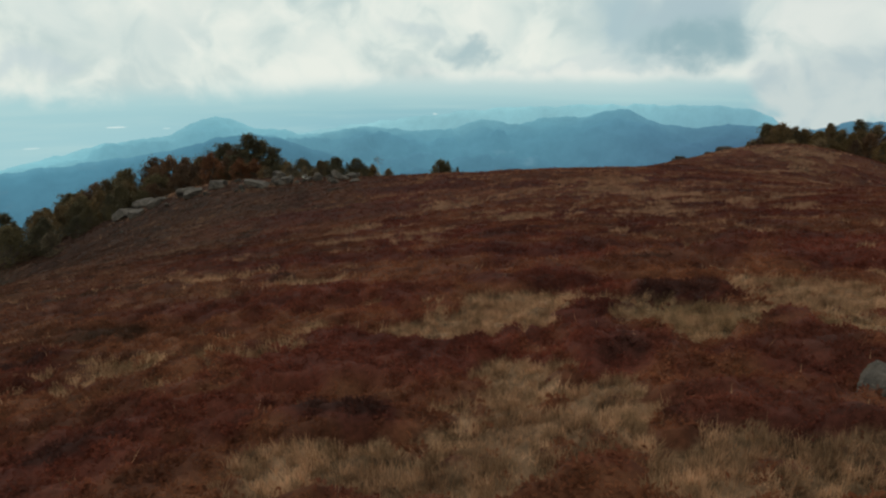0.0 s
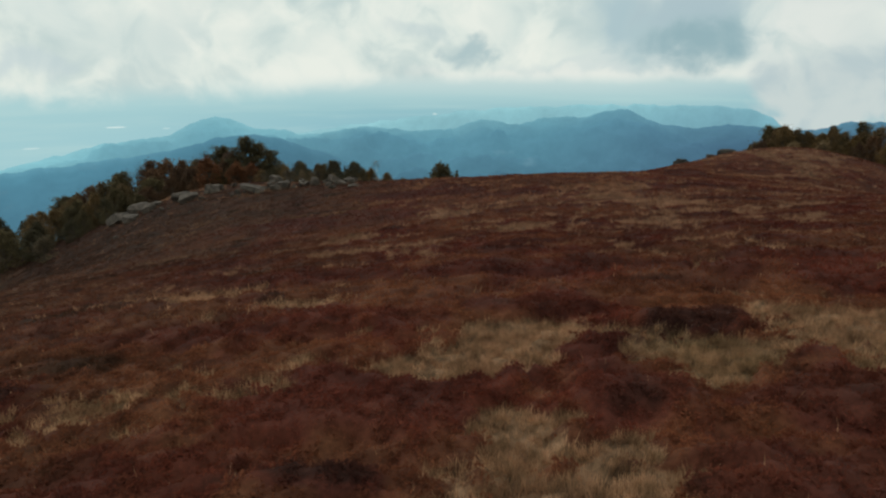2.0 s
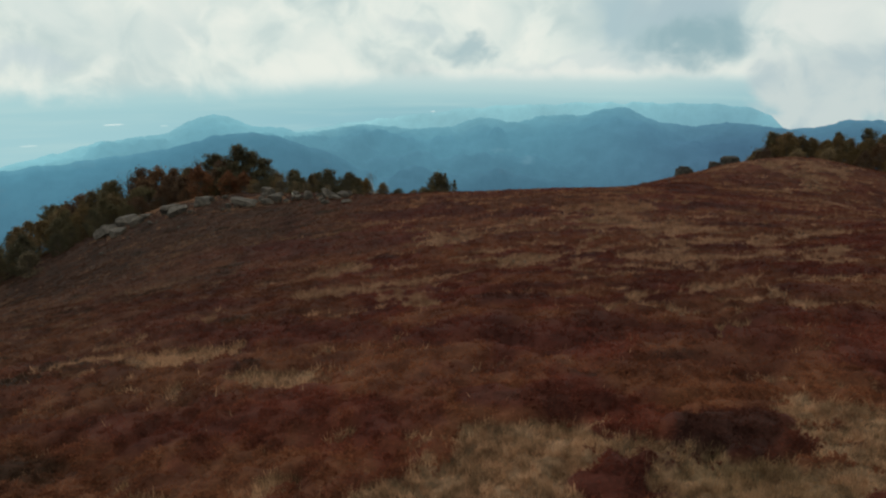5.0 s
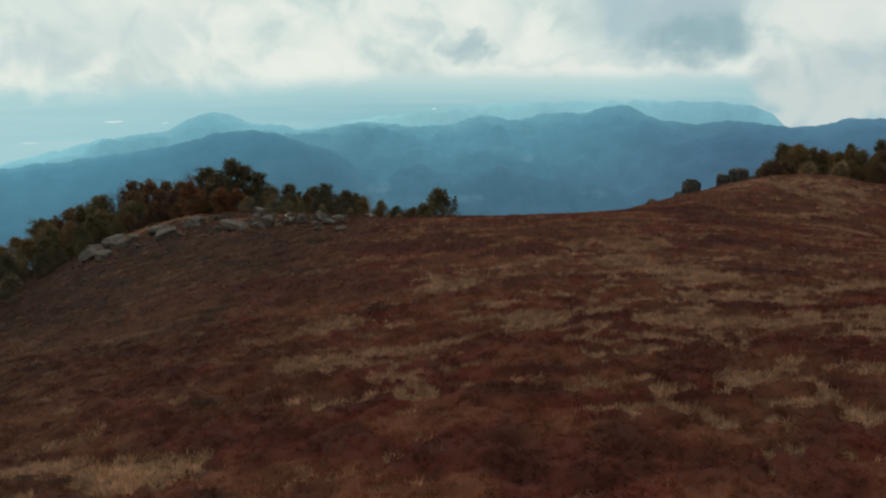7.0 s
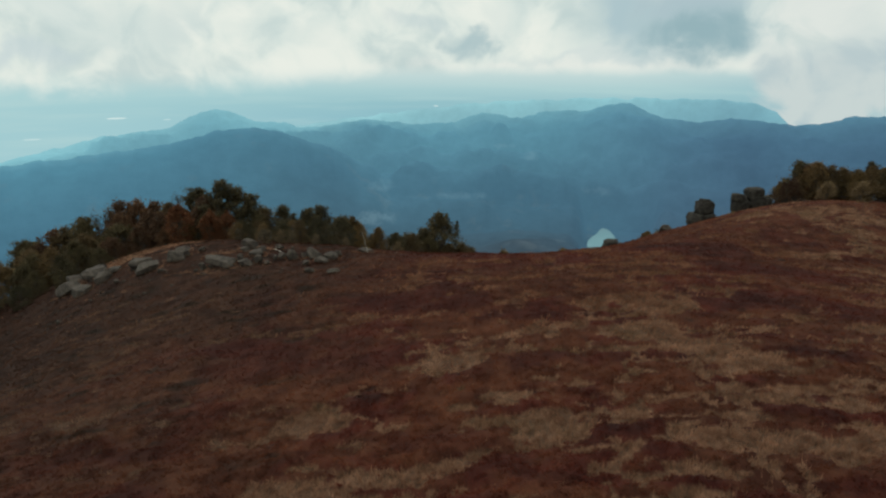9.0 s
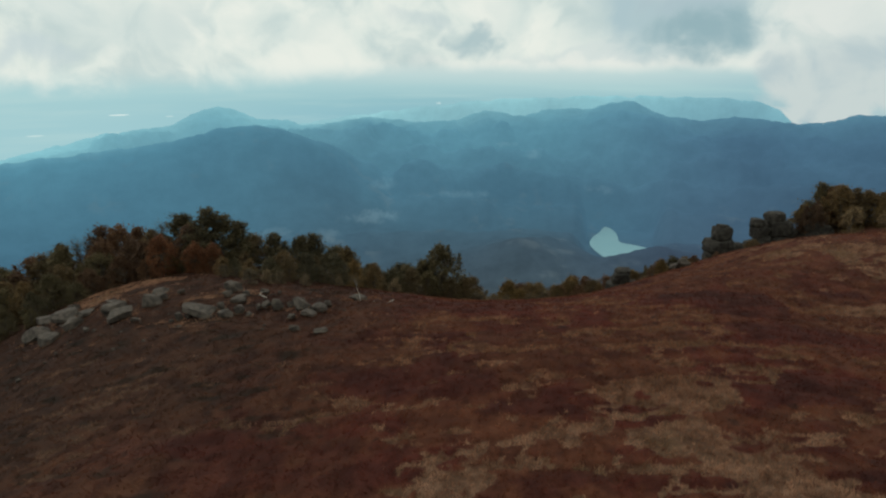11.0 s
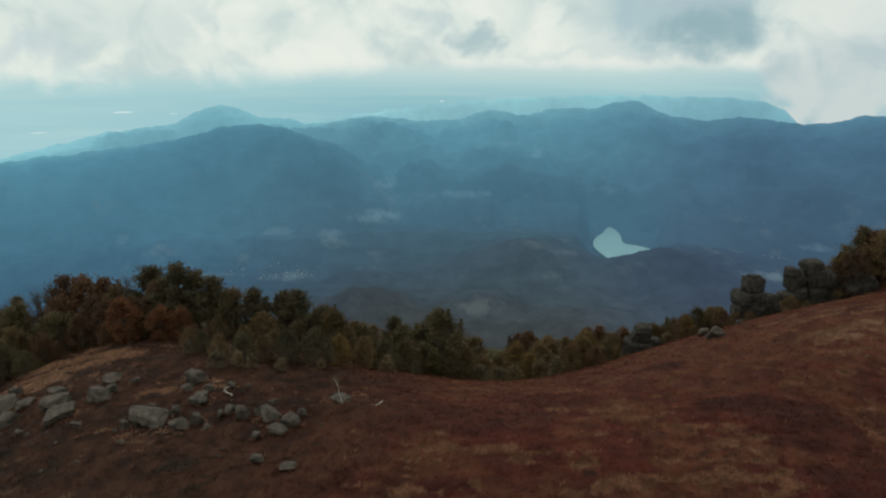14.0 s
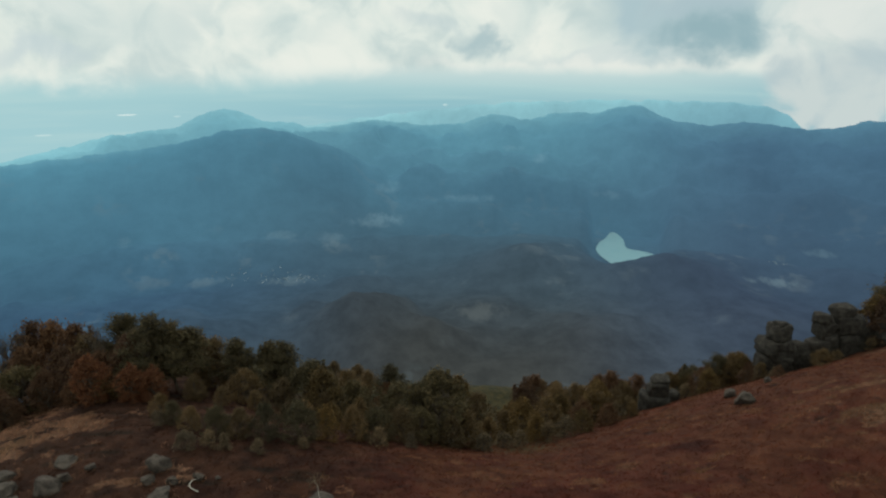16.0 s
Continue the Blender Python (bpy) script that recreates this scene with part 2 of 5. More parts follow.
def bent(k, lift):
    """Dry grass: tan with olive drifts, paler at low y."""
    p = place(k)
    mid = k.noise(p, 0.7, 5, 0.62)
    col = k.mix(k.span(mid, 0.3, 0.7), (0.172 * lift, 0.094 * lift, 0.061 * lift, 1), (0.365 * lift, 0.218 * lift, 0.148 * lift, 1))
    col = k.mix(k.span(k.noise(p, 0.21, 4), 0.52, 0.68, 0.0, 0.5), col, (0.160 * lift, 0.106 * lift, 0.060 * lift, 1))
    s = k.add("ShaderNodeSeparateXYZ")
    k.link(p, s.inputs[0])
    # the grass colour is raised towards low y
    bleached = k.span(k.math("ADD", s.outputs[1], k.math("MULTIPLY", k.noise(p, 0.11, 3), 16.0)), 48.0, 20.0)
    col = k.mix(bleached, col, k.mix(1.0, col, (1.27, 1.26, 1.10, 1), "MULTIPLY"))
    tawny = k.span(k.math("ADD", s.outputs[1], k.math("MULTIPLY", k.noise(p, 0.08, 3), 24.0)), 58.0, 84.0)
    col = k.mix(k.math("MULTIPLY", tawny, k.math("MULTIPLY", k.span(s.outputs[0], -20.0, -4.0), k.span(s.outputs[0], 46.0, 34.0))), col, k.mix(1.0, col, (0.80, 0.68, 0.63, 1), "MULTIPLY"))
    dull = k.math("MULTIPLY", k.span(s.outputs[0], -4.0, -16.0), k.span(s.outputs[1], 86.0, 76.0))
    col = k.mix(k.math("MULTIPLY", dull, k.span(s.outputs[1], 30.0, 44.0)), col, k.mix(1.0, col, (0.60, 0.62, 0.66, 1), "MULTIPLY"))
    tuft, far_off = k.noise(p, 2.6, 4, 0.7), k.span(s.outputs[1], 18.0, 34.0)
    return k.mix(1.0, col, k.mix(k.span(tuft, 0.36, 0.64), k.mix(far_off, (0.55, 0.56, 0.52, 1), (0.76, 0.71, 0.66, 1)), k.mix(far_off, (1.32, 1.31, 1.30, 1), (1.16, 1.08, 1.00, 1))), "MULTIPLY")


def ground_colour(k):
    p = place(k)
    mid, fine = k.noise(p, 0.9, 5, 0.6), k.noise(p, 9.0, 4, 0.6)
    # growth colours at about half, painting the shaded depth between the sprigs
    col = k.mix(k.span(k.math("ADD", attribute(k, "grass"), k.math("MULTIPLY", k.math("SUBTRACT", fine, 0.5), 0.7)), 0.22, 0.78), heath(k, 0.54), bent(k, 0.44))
    wood = k.mix(k.span(mid, 0.35, 0.65), (0.022, 0.024, 0.012, 1), (0.060, 0.046, 0.020, 1))
    col = k.mix(attribute(k, "wood"), col, wood)
    return k.mix(0.4, col, k.mix(k.span(fine, 0.3, 0.7), (0.35, 0.35, 0.35, 1), (1.5, 1.5, 1.5, 1)), "MULTIPLY")


ground_mat = material("heath_soil", ground_colour, 0.95, 0.1, lambda k: (k.noise(place(k), 14.0, 4, 0.65), 0.6, 0.05))


def sprig_colour(base, lift, spread_lo, spread_hi):
    def colour(k):
        return k.mix(1.0, base(k, lift), k.mix(island(k), (spread_lo, spread_lo, spread_lo, 1), (spread_hi, spread_hi, spread_hi, 1)), "MULTIPLY")
    return colour


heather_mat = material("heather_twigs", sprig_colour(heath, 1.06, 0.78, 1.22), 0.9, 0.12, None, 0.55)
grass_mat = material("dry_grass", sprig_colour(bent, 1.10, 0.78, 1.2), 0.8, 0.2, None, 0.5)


def rock_colour(k):
    p = k.add("ShaderNodeTexCoord").outputs["Object"]
    a, b = k.noise(p, 1.6, 6, 0.65), k.noise(p, 11.0, 5, 0.7)
    col = k.ramp(k.span(a, 0.3, 0.7), [(0.0, (0.040, 0.040, 0.039, 1)), (0.5, (0.082, 0.081, 0.079, 1)), (1.0, (0.135, 0.132, 0.126, 1))])
    col = k.mix(k.span(b, 0.56, 0.66, 0.0, 0.7), col, (0.20, 0.20, 0.19, 1))
    return k.mix(k.span(k.noise(p, 3.1, 5, 0.6), 0.58, 0.7, 0.0, 0.7), col, (0.075, 0.075, 0.05, 1))


# rock colour at about half: the tor's shaded face is put into it
tor_mat = material("shaded_lichened_rock", lambda k: k.mix(1.0, rock_colour(k), (0.50, 0.45, 0.40, 1), "MULTIPLY"), 0.95, 0.15, lambda k: (k.noise(k.stretch(k.add("ShaderNodeTexCoord").outputs["Object"], (1, 1, 2.5)), 3.0, 8, 0.7), 1.0, 0.25))
rock_mat = material("lichened_granite", lambda k: k.mix(1.0, rock_colour(k), (0.84, 0.69, 0.59, 1), "MULTIPLY"), 0.9, 0.2, lambda k: (k.noise(k.add("ShaderNodeTexCoord").outputs["Object"], 6.0, 8, 0.7), 0.8, 0.12))


def bark_colour(k):
    p = k.add("ShaderNodeTexCoord").outputs["Object"]
    return k.mix(k.span(k.noise(k.stretch(p, (6, 6, 1.2)), 2.0, 5), 0.3, 0.7), (0.045, 0.034, 0.026, 1), (0.15, 0.12, 0.09, 1))


bark_mat = material("rough_bark", bark_colour, 0.9, 0.2, lambda k: (k.noise(k.stretch(k.add("ShaderNodeTexCoord").outputs["Object"], (8, 8, 1)), 3.0, 4), 0.6, 0.03))
birch_mat = material("pale_birch_bark", lambda k: k.mix(k.span(k.noise(k.stretch(place(k), (2, 2, 9)), 2.0, 4), 0.55, 0.65), (0.58, 0.55, 0.48, 1), (0.08, 0.07, 0.06, 1)), 0.7)


def leaf_colour(dark, mean, light):
    def colour(k):
        c = k.ramp(island(k), [(0.0, (*dark, 1)), (0.55, (*mean, 1)), (1.0, (*light, 1))])
        r = k.add("ShaderNodeObjectInfo").outputs["Random"]
        return k.mix(1.0, c, k.mix(r, (0.7, 0.72, 0.75, 1), (1.3, 1.2, 1.05, 1)), "MULTIPLY")
    return colour


LEAVES = {
    "a": material("rust_brown_leaves", leaf_colour((0.075, 0.042, 0.028), (0.110, 0.062, 0.036), (0.169, 0.093, 0.049)), 0.7, 0.2, None, 0.42),
    "r": material("red_orange_leaves", leaf_colour((0.086, 0.036, 0.020), (0.169, 0.068, 0.034), (0.245, 0.109, 0.049)), 0.7, 0.2, None, 0.42),
    "g": material("dark_green_leaves", leaf_colour((0.082, 0.057, 0.032), (0.122, 0.084, 0.041), (0.186, 0.121, 0.053)), 0.65, 0.25, None, 0.4),
    "o": material("olive_leaves", leaf_colour((0.072, 0.050, 0.024), (0.133, 0.090, 0.039), (0.224, 0.142, 0.053)), 0.7, 0.2, None, 0.4),
    "p": material("pine_needles", leaf_colour((0.050, 0.042, 0.025), (0.079, 0.067, 0.036), (0.133, 0.104, 0.053)), 0.7, 0.2, None, 0.35),
    "s": material("yellow_green_leaves", leaf_colour((0.083, 0.065, 0.043), (0.164, 0.123, 0.078), (0.283, 0.203, 0.114)), 0.7, 0.2, None, 0.4),
}
LEAVES["b"] = LEAVES["a"]

# ---- the shape of the land ----
# heights of the summit on a net 25 m wide
NET = np.array([
    [-2.01, 0.23, 2.09, 3.49, 3.58, 2.38, 5.04, 11.74, 20.07],
    [-9.23, -5.04, -2.09, 0.62, 3.69, 1.24, 4.30, 11.48, 19.19],
    [-16.08, -10.65, -5.70, -1.80, 1.27, 0.65, 3.97, 10.32, 16.70],
    [-20.92, -18.97, -11.21, -6.72, -3.43, -2.26, -1.50, 4.05, 10.45],
    [-21.58, -28.15, -13.25, -4.69, -1.39, -3.54, -14.17, -12.01, -1.27],
    [-21.03, -21.54, -4.71, -6.79, -13.83, -4.74, 3.96, -17.96, -14.85],
    [-32.52, -20.71, -14.36, -21.23, -30.01, -15.51, -8.09, -4.38, -21.35],
    [-49.05, -30.64, -25.43, -35.99, -35.88, -40.59, -33.50, -4.18, -33.94],
])
NET_X, NET_Y, NET_SOFT = np.arange(-90, 111, 25.0), np.arange(-25, 151, 25.0), 15.5


def vnoise(x, y, seed=0):
    """Smooth value noise, -1 to 1, for arrays."""
    xi, yi = np.floor(x).astype(np.int64), np.floor(y).astype(np.int64)
    fx, fy = x - xi, y - yi
    fx, fy = fx * fx * fx * (fx * (fx * 6 - 15) + 10), fy * fy * fy * (fy * (fy * 6 - 15) + 10)

    def rnd(a, b):
        h = (a * 374761393 + b * 668265263 + seed * 1442695041) & 0x7FFFFFFF
        h = ((h ^ (h >> 13)) * 1274126177) & 0x7FFFFFFF
        return ((h ^ (h >> 16)) & 0xFFFF) / 32767.5 - 1

    top = rnd(xi, yi) * (1 - fx) + rnd(xi + 1, yi) * fx
    low = rnd(xi, yi + 1) * (1 - fx) + rnd(xi + 1, yi + 1) * fx
    return top * (1 - fy) + low * fy


def fbm(x, y, octaves=4, seed=0):
    total, size = 0.0, 1.0
    for i in range(octaves):
        total = total + size * vnoise(x, y, seed + i)
        x, y, size = x * 2.03 + 17.1, y * 2.03 - 9.7, size * 0.5
    return total


def smooth(v, lo, hi):
    v = np.clip((v - lo) / (hi - lo), 0, 1)
    return v * v * (3 - 2 * v)


VALLEY = -850.0


def flank(x, y):
    """The mountain's side round the summit, down to the valley."""
    r = np.hypot(x - 10, (y - 55) * 1.0)
    z = -14 - 0.80 * np.maximum(r - 75, 0)
    z = z + 0.08 * np.minimum(np.maximum(r - 75, 0), 400) * fbm(x / 130, y / 130, 4, 40)
    return np.where(z < VALLEY + 60, VALLEY + 60 * np.exp(np.clip((z - VALLEY - 60) / 60, -30, 0)), z)


def summit(x, y):
    """The ground's height on the summit without its hummocks."""
    x, y = np.asarray(x, float), np.asarray(y, float)
    wx = np.exp(-((np.clip(x, -105, 125)[..., None] - NET_X) ** 2) / (2 * NET_SOFT ** 2))
    wy = np.exp(-((np.clip(y, -40, 165)[..., None] - NET_Y) ** 2) / (2 * NET_SOFT ** 2))
    wx, wy = wx / wx.sum(-1, keepdims=True), wy / wy.sum(-1, keepdims=True)
    z = np.einsum("...i,...j,ij->...", wy, wx, NET)
    out = np.maximum(np.maximum(-88 - x, x - 108), np.maximum(-25 - y, y - 148))
    k = smooth(out, -4, 45)
    return z * (1 - k) + np.minimum(flank(x, y), z) * k


# pale grass among the heather, and the darkest heather with painted bush shade: middle x, y, half widths, turn,
# strength
GRASS_A = [
    (4.6, 7.1, 1.6, 0.5, -5, 1), (0.7, 7.5, 0.8, 0.5, -7, 1), (5.1, 7.7, 1.6, 0.4, -6, 1), (-1.5, 8.1, 1.4, 0.8, -3, 1), (2, 9.2, 1.9, 1.3, -12, 1),
    (1.7, 11.5, 1, 0.6, -64, 1), (10.1, 13.8, 0.7, 1.1, -27, 1), (6.9, 14, 0.5, 0.5, -34, 1), (0.3, 14.5, 1, 0.6, -10, 0.34), (-4.5, 14.7, 1.1, 0.4, -40, 0.42),
    (8.7, 14.8, 0.7, 0.4, 7, 1), (-8.3, 14.9, 0.6, 2.1, -17, 0.42), (-5, 15, 1.3, 0.7, -33, 0.51), (6.8, 15.1, 1.1, 0.8, -22, 1), (-0.9, 15.2, 1, 0.8, 6, 0.34),
    (6.6, 15.3, 1.2, 1.1, -18, 1),
]
GRASS_B = [
    (1.6, 15.4, 1.4, 1, -22, 1), (-3.1, 15.7, 1.4, 0.5, -35, 0.34), (-10.2, 15.9, 1.1, 1.8, -18, 0.51), (10.3, 16, 1.9, 2.1, -8, 1), (9.7, 16.1, 1.3, 1, 10, 1),
    (4.3, 16.8, 0.9, 0.5, -10, 1), (-10.7, 17, 2.5, 0.3, -47, 0.42), (2.3, 17, 1.2, 0.9, -20, 1), (-0.2, 17.3, 0.7, 0.7, -12, 0.3), (-5.5, 23.8, 2.3, 0.7, -17, 1),
    (11, 26.1, 0.4, 1.2, -34, 1), (9.9, 27.5, 0.6, 0.4, -38, 1), (-10.1, 27.9, 1.6, 2, -6, 1), (9.3, 28.7, 1.1, 0.6, -27, 1), (-9.2, 29, 2, 0.6, -1, 0.51),
    (6.9, 29.1, 1.4, 0.6, 7, 1),
]
GRASS_C = [
    (-14.3, 29.2, 1.8, 1, 7, 0.68), (-0.3, 30.5, 0.9, 0.5, -41, 1), (8.8, 30.5, 1.4, 0.7, 3, 1), (-15.1, 31.5, 1.4, 0.7, 0, 0.51), (12, 31.6, 1.9, 0.6, -8, 0.59),
    (7.3, 31.7, 1.6, 0.5, 1, 1), (-0.1, 32.1, 1.2, 1.1, -15, 1), (16.7, 32.1, 2, 0.9, 4, 0.59), (-2.8, 35.4, 1.6, 1.2, -4, 0.51), (19, 36.4, 1.9, 0.7, 1, 1),
    (-4.7, 37.4, 2.9, 1.8, -3, 0.42), (19.6, 38.8, 3.5, 0.8, -3, 0.59), (7.1, 39, 1.4, 0.6, -5, 0.42), (-2.1, 39.1, 3.2, 1.2, -15, 0.42), (15.9, 39.9, 2.3, 1.4, -18, 1),
    (1.4, 40.1, 4.3, 0.3, -85, 0.34),
]
GRASS_D = [
    (11.1, 40.1, 2, 1, 1, 1), (12.4, 40.7, 2.8, 1.5, 0, 1), (20, 41.3, 1, 1.3, -41, 0.68), (5.3, 42.4, 1.2, 1.3, -38, 1), (14.6, 43.5, 1.1, 0.5, -9, 1),
    (5.7, 43.7, 1.6, 1.6, -39, 1), (9, 44, 1.2, 0.5, 8, 1), (-10.6, 44.3, 1.3, 0.9, -12, 0.51), (2.4, 44.3, 1.5, 0.7, -5, 0.51), (-9.2, 44.4, 2.6, 0.9, -11, 1),
    (-7.5, 45.6, 2.1, 1.8, 8, 1), (18.4, 46.1, 0.9, 0.7, -58, 1), (-6.8, 46.2, 1.6, 2.1, 4, 1), (1.6, 46.4, 1.6, 1.1, -39, 0.34), (4.8, 47.2, 1.9, 0.9, -11, 1),
    (17.3, 49.1, 3, 1.8, 3, 1),
]
GRASS_E = [
    (-22.5, 49.7, 2.5, 0.8, 1, 0.51), (-1.8, 51.3, 1.4, 0.7, -6, 0.59), (15.9, 51.6, 4.2, 1.1, -2, 1), (0.5, 52.1, 1.7, 1.6, -21, 1), (11.3, 52.9, 4.3, 0.9, -8, 0.68),
    (26.6, 53.4, 3.1, 0.9, 10, 0.42), (3.3, 54.1, 1.6, 0.7, 14, 0.51), (15.6, 54.2, 1.2, 1.2, -14, 1), (6.9, 54.3, 1.3, 0.7, -16, 0.59), (14.5, 55, 1.8, 2.1, -22, 1),
    (7.4, 56.1, 3.1, 1.1, -6, 0.68), (12.2, 57.1, 1.4, 1.1, 4, 1), (15.8, 57.5, 1.5, 1.5, -13, 1), (1.2, 57.9, 1.9, 0.6, 9, 0.51), (12.4, 59.7, 0.9, 0.4, -4, 0.59),
    (15.2, 60, 2, 1.2, 7, 1),
]
GRASS_F = [
    (-5.8, 62.1, 2.2, 0.6, -18, 0.45), (-5.4, 62.6, 1.1, 0.5, -2, 1), (24.5, 63.7, 1, 0.7, 4, 1), (30.8, 66.6, 1.4, 0.8, 9, 0.45), (19.6, 70.3, 2.1, 1, 18, 0.39),
    (1.4, 71.1, 1.1, 1.1, -10, 0.33), (-23, 72.8, 6.2, 2.9, -13, 0.2), (16.7, 73.9, 7.5, 2, -6, 0.33), (20.9, 74, 3.6, 2.1, 18, 0.52), (40.7, 75, 4.7, 1.9, 12, 0.52),
    (-5.4, 75.1, 5.9, 2.6, -12, 0.23), (20.7, 75.3, 3.6, 3.2, 1, 0.39), (-1.6, 76.2, 7.4, 2.7, -15, 0.23), (22.1, 78.2, 2.3, 1.4, 24, 0.39), (-17.7, 80.3, 7.6, 1.9, -17, 0.16),
    (38.2, 82, 4.5, 3.9, -1, 0.45),
]
GRASS_G = [
    (34.1, 82.3, 2.6, 3.3, 3, 0.45), (44.3, 82.4, 6.9, 1.5, 18, 1), (51.1, 89.3, 2.8, 1.6, -9, 1), (38.1, 89.9, 5.1, 1.9, 6, 1), (-27.6, 91.2, 2.5, 1.8, 2, 1),
    (-27.7, 93.1, 3.7, 1.4, -31, 0.59), (-24.2, 93.2, 4.6, 1.6, -33, 0.33), (-23.3, 94.6, 5.9, 0.9, -45, 0.52), (24.5, 95.3, 6.7, 2.5, 19, 0.23), (-10.4, 95.4, 2.3, 1.9, 21, 0.26),
    (51.3, 96.9, 6.9, 6.5, -23, 1), (44, 100.1, 4.8, 3.1, 13, 1), (-45.5, 100.7, 5.3, 4.4, -20, 1), (40, 101.3, 6.4, 3.8, -32, 0.26), (-37.5, 103.6, 2.2, 3.1, 40, 1),
    (-41.1, 104.4, 6, 5.1, -15, 1),
]
GRASS_H = [
    (51, 108.6, 3.9, 4.9, -84, 0.59), (-49.2, 110.8, 6.6, 8.3, 0, 1),
]
HEATHER_A = [
    (2.1, 7.3, 0.6, 0.4, -14, 0.4), (-1.1, 7.6, 0.4, 0.4, -8, 0.4), (-0.1, 8.2, 0.2, 0.3, -19, 0.6), (6.5, 8.3, 0.7, 0.3, 3, 0.9), (5.4, 9, 1.5, 1, -7, 0.6),
    (-6.5, 9.2, 0.7, 0.6, 2, 1), (-2, 10, 1.1, 0.5, -20, 1), (-5.1, 11.1, 1.7, 1.5, -3, 0.2), (7.7, 11.4, 1.4, 1.3, -7, 0.5), (4.3, 12.1, 0.7, 0.5, -10, 0.9),
    (4.3, 12.5, 1.4, 1.3, -14, 0.6), (-0.8, 12.8, 1.9, 1.5, -8, 0.45), (8.5, 13.9, 0.8, 0.4, 11, 0.6), (2, 14, 0.9, 0.5, -8, 0.5), (-2, 14.3, 1.1, 0.7, -4, 0.6),
    (4.9, 15.1, 1.8, 0.6, -8, 0.6),
]
HEATHER_B = [
    (-11.8, 15.5, 0.6, 0.9, -18, 1), (2.6, 15.7, 0.2, 0.4, -10, 0.9), (4.9, 16.1, 1, 0.3, -23, 0.7), (6.5, 16.4, 0.8, 0.4, -8, 1), (7.1, 17.2, 1.4, 0.9, -20, 0.9),
    (7.3, 17.4, 1.3, 1.1, -4, 0.8), (-0.8, 18.9, 1.1, 1, -3, 0.5), (2.9, 19.4, 1.8, 0.9, -5, 0.7), (-8, 20.6, 4.8, 1.6, -9, 0.5), (8.5, 23.6, 7.1, 2.7, -20, 0.3),
    (11.1, 24.5, 1.9, 1.4, -14, 0.6), (4.3, 25.8, 5.2, 1.8, -14, 0.55), (-5.8, 29.2, 6.3, 2, -24, 0.55), (15.8, 29.8, 1.1, 1, -20, 0.6), (3.5, 31.5, 1.9, 1.2, -8, 0.75),
    (-7.3, 31.7, 1.3, 0.8, -16, 0.75),
]
HEATHER_C = [
    (5, 33.8, 2.8, 1, -10, 0.6), (11.4, 33.8, 1.8, 1.1, -9, 0.6), (-12.7, 38.5, 4.6, 1.9, -11, 0.4), (3.1, 38.9, 3.9, 1.3, -24, 0.3), (8.9, 41.9, 0.9, 1, 1, 0.75),
    (0.9, 42.1, 3.2, 2, -32, 0.4), (17.8, 43, 1.9, 1.2, -15, 0.6), (-18, 44.9, 6.5, 2.6, -11, 0.35), (-3.6, 48, 1.3, 1.2, 2, 0.75), (22.8, 50, 2.6, 1.6, -3, 0.75),
    (5.3, 51.2, 2.8, 1.5, -11, 0.5), (-9.7, 54.4, 9.3, 3.1, -12, 0.45), (-14.6, 58.7, 6.1, 1.9, -13, 0.5), (29.6, 59.1, 3.6, 1.9, 6, 0.5), (6.6, 59.5, 3, 1.7, -22, 0.3),
    (7.4, 59.9, 4.1, 1.9, -10, 0.6),
]
HEATHER_D = [
    (24.1, 60.6, 4.8, 3.2, 11, 0.75), (-0.5, 64.7, 6, 3.3, -21, 0.6), (9.5, 67.7, 4.2, 2.8, -25, 0.3), (32.6, 71.9, 4.6, 2.5, 19, 0.6), (29.9, 72, 5.7, 1.9, 17, 0.6),
    (5.8, 72.8, 2.3, 1.4, -4, 0.4), (27.9, 73, 2.6, 2, 5, 0.7), (27.2, 78.3, 2.3, 3.1, -21, 0.75), (28.9, 80, 4.9, 4.5, -14, 0.7), (45.4, 80.1, 3.2, 1.1, 11, 0.5),
    (2.2, 83.6, 8.5, 5.7, 7, 0.5), (28.7, 84.2, 4.4, 4.6, 0, 0.75), (42.3, 85, 2.8, 1.7, 5, 0.6), (27.6, 85.2, 5.8, 3, 0, 0.75), (39.7, 90, 2.7, 1.9, -29, 0.5),
    (8.7, 91.3, 6.2, 3.4, -15, 0.4),
]
HEATHER_E = [
    (24.9, 99.6, 1.7, 2, -10, 0.75),
]
FIELD_X, FIELD_Y, FIELD_STEP = -100.0, 0.0, 0.25


def drawn(rows, grow):
    """A map of the patches on a fine raster, 0 outside to their strength inside."""
    field = np.zeros((601, 881))
    for cx, cy, rx, ry, turn, strength in rows:
        rx, ry = (1.12 * rx + grow, 1.12 * ry + grow) if cy < 26 else (0.95 * rx, 0.80 * ry)
        reach = 1.6 * max(rx, ry)
        i0, i1 = int(max(0, (cy - reach - FIELD_Y) / FIELD_STEP)), int(min(600, (cy + reach - FIELD_Y) / FIELD_STEP)) + 1
        j0, j1 = int(max(0, (cx - reach - FIELD_X) / FIELD_STEP)), int(min(880, (cx + reach - FIELD_X) / FIELD_STEP)) + 1
        dx = FIELD_X + FIELD_STEP * np.arange(j0, j1)[None, :] - cx
        dy = FIELD_Y + FIELD_STEP * np.arange(i0, i1)[:, None] - cy
        c, si = math.cos(radians(turn)), math.sin(radians(turn))
        d = np.hypot((dx * c + dy * si) / rx, (dy * c - dx * si) / ry)
        field[i0:i1, j0:j1] = np.maximum(field[i0:i1, j0:j1], strength * (1 - smooth(d, 0.55, 1.45)))
    return field


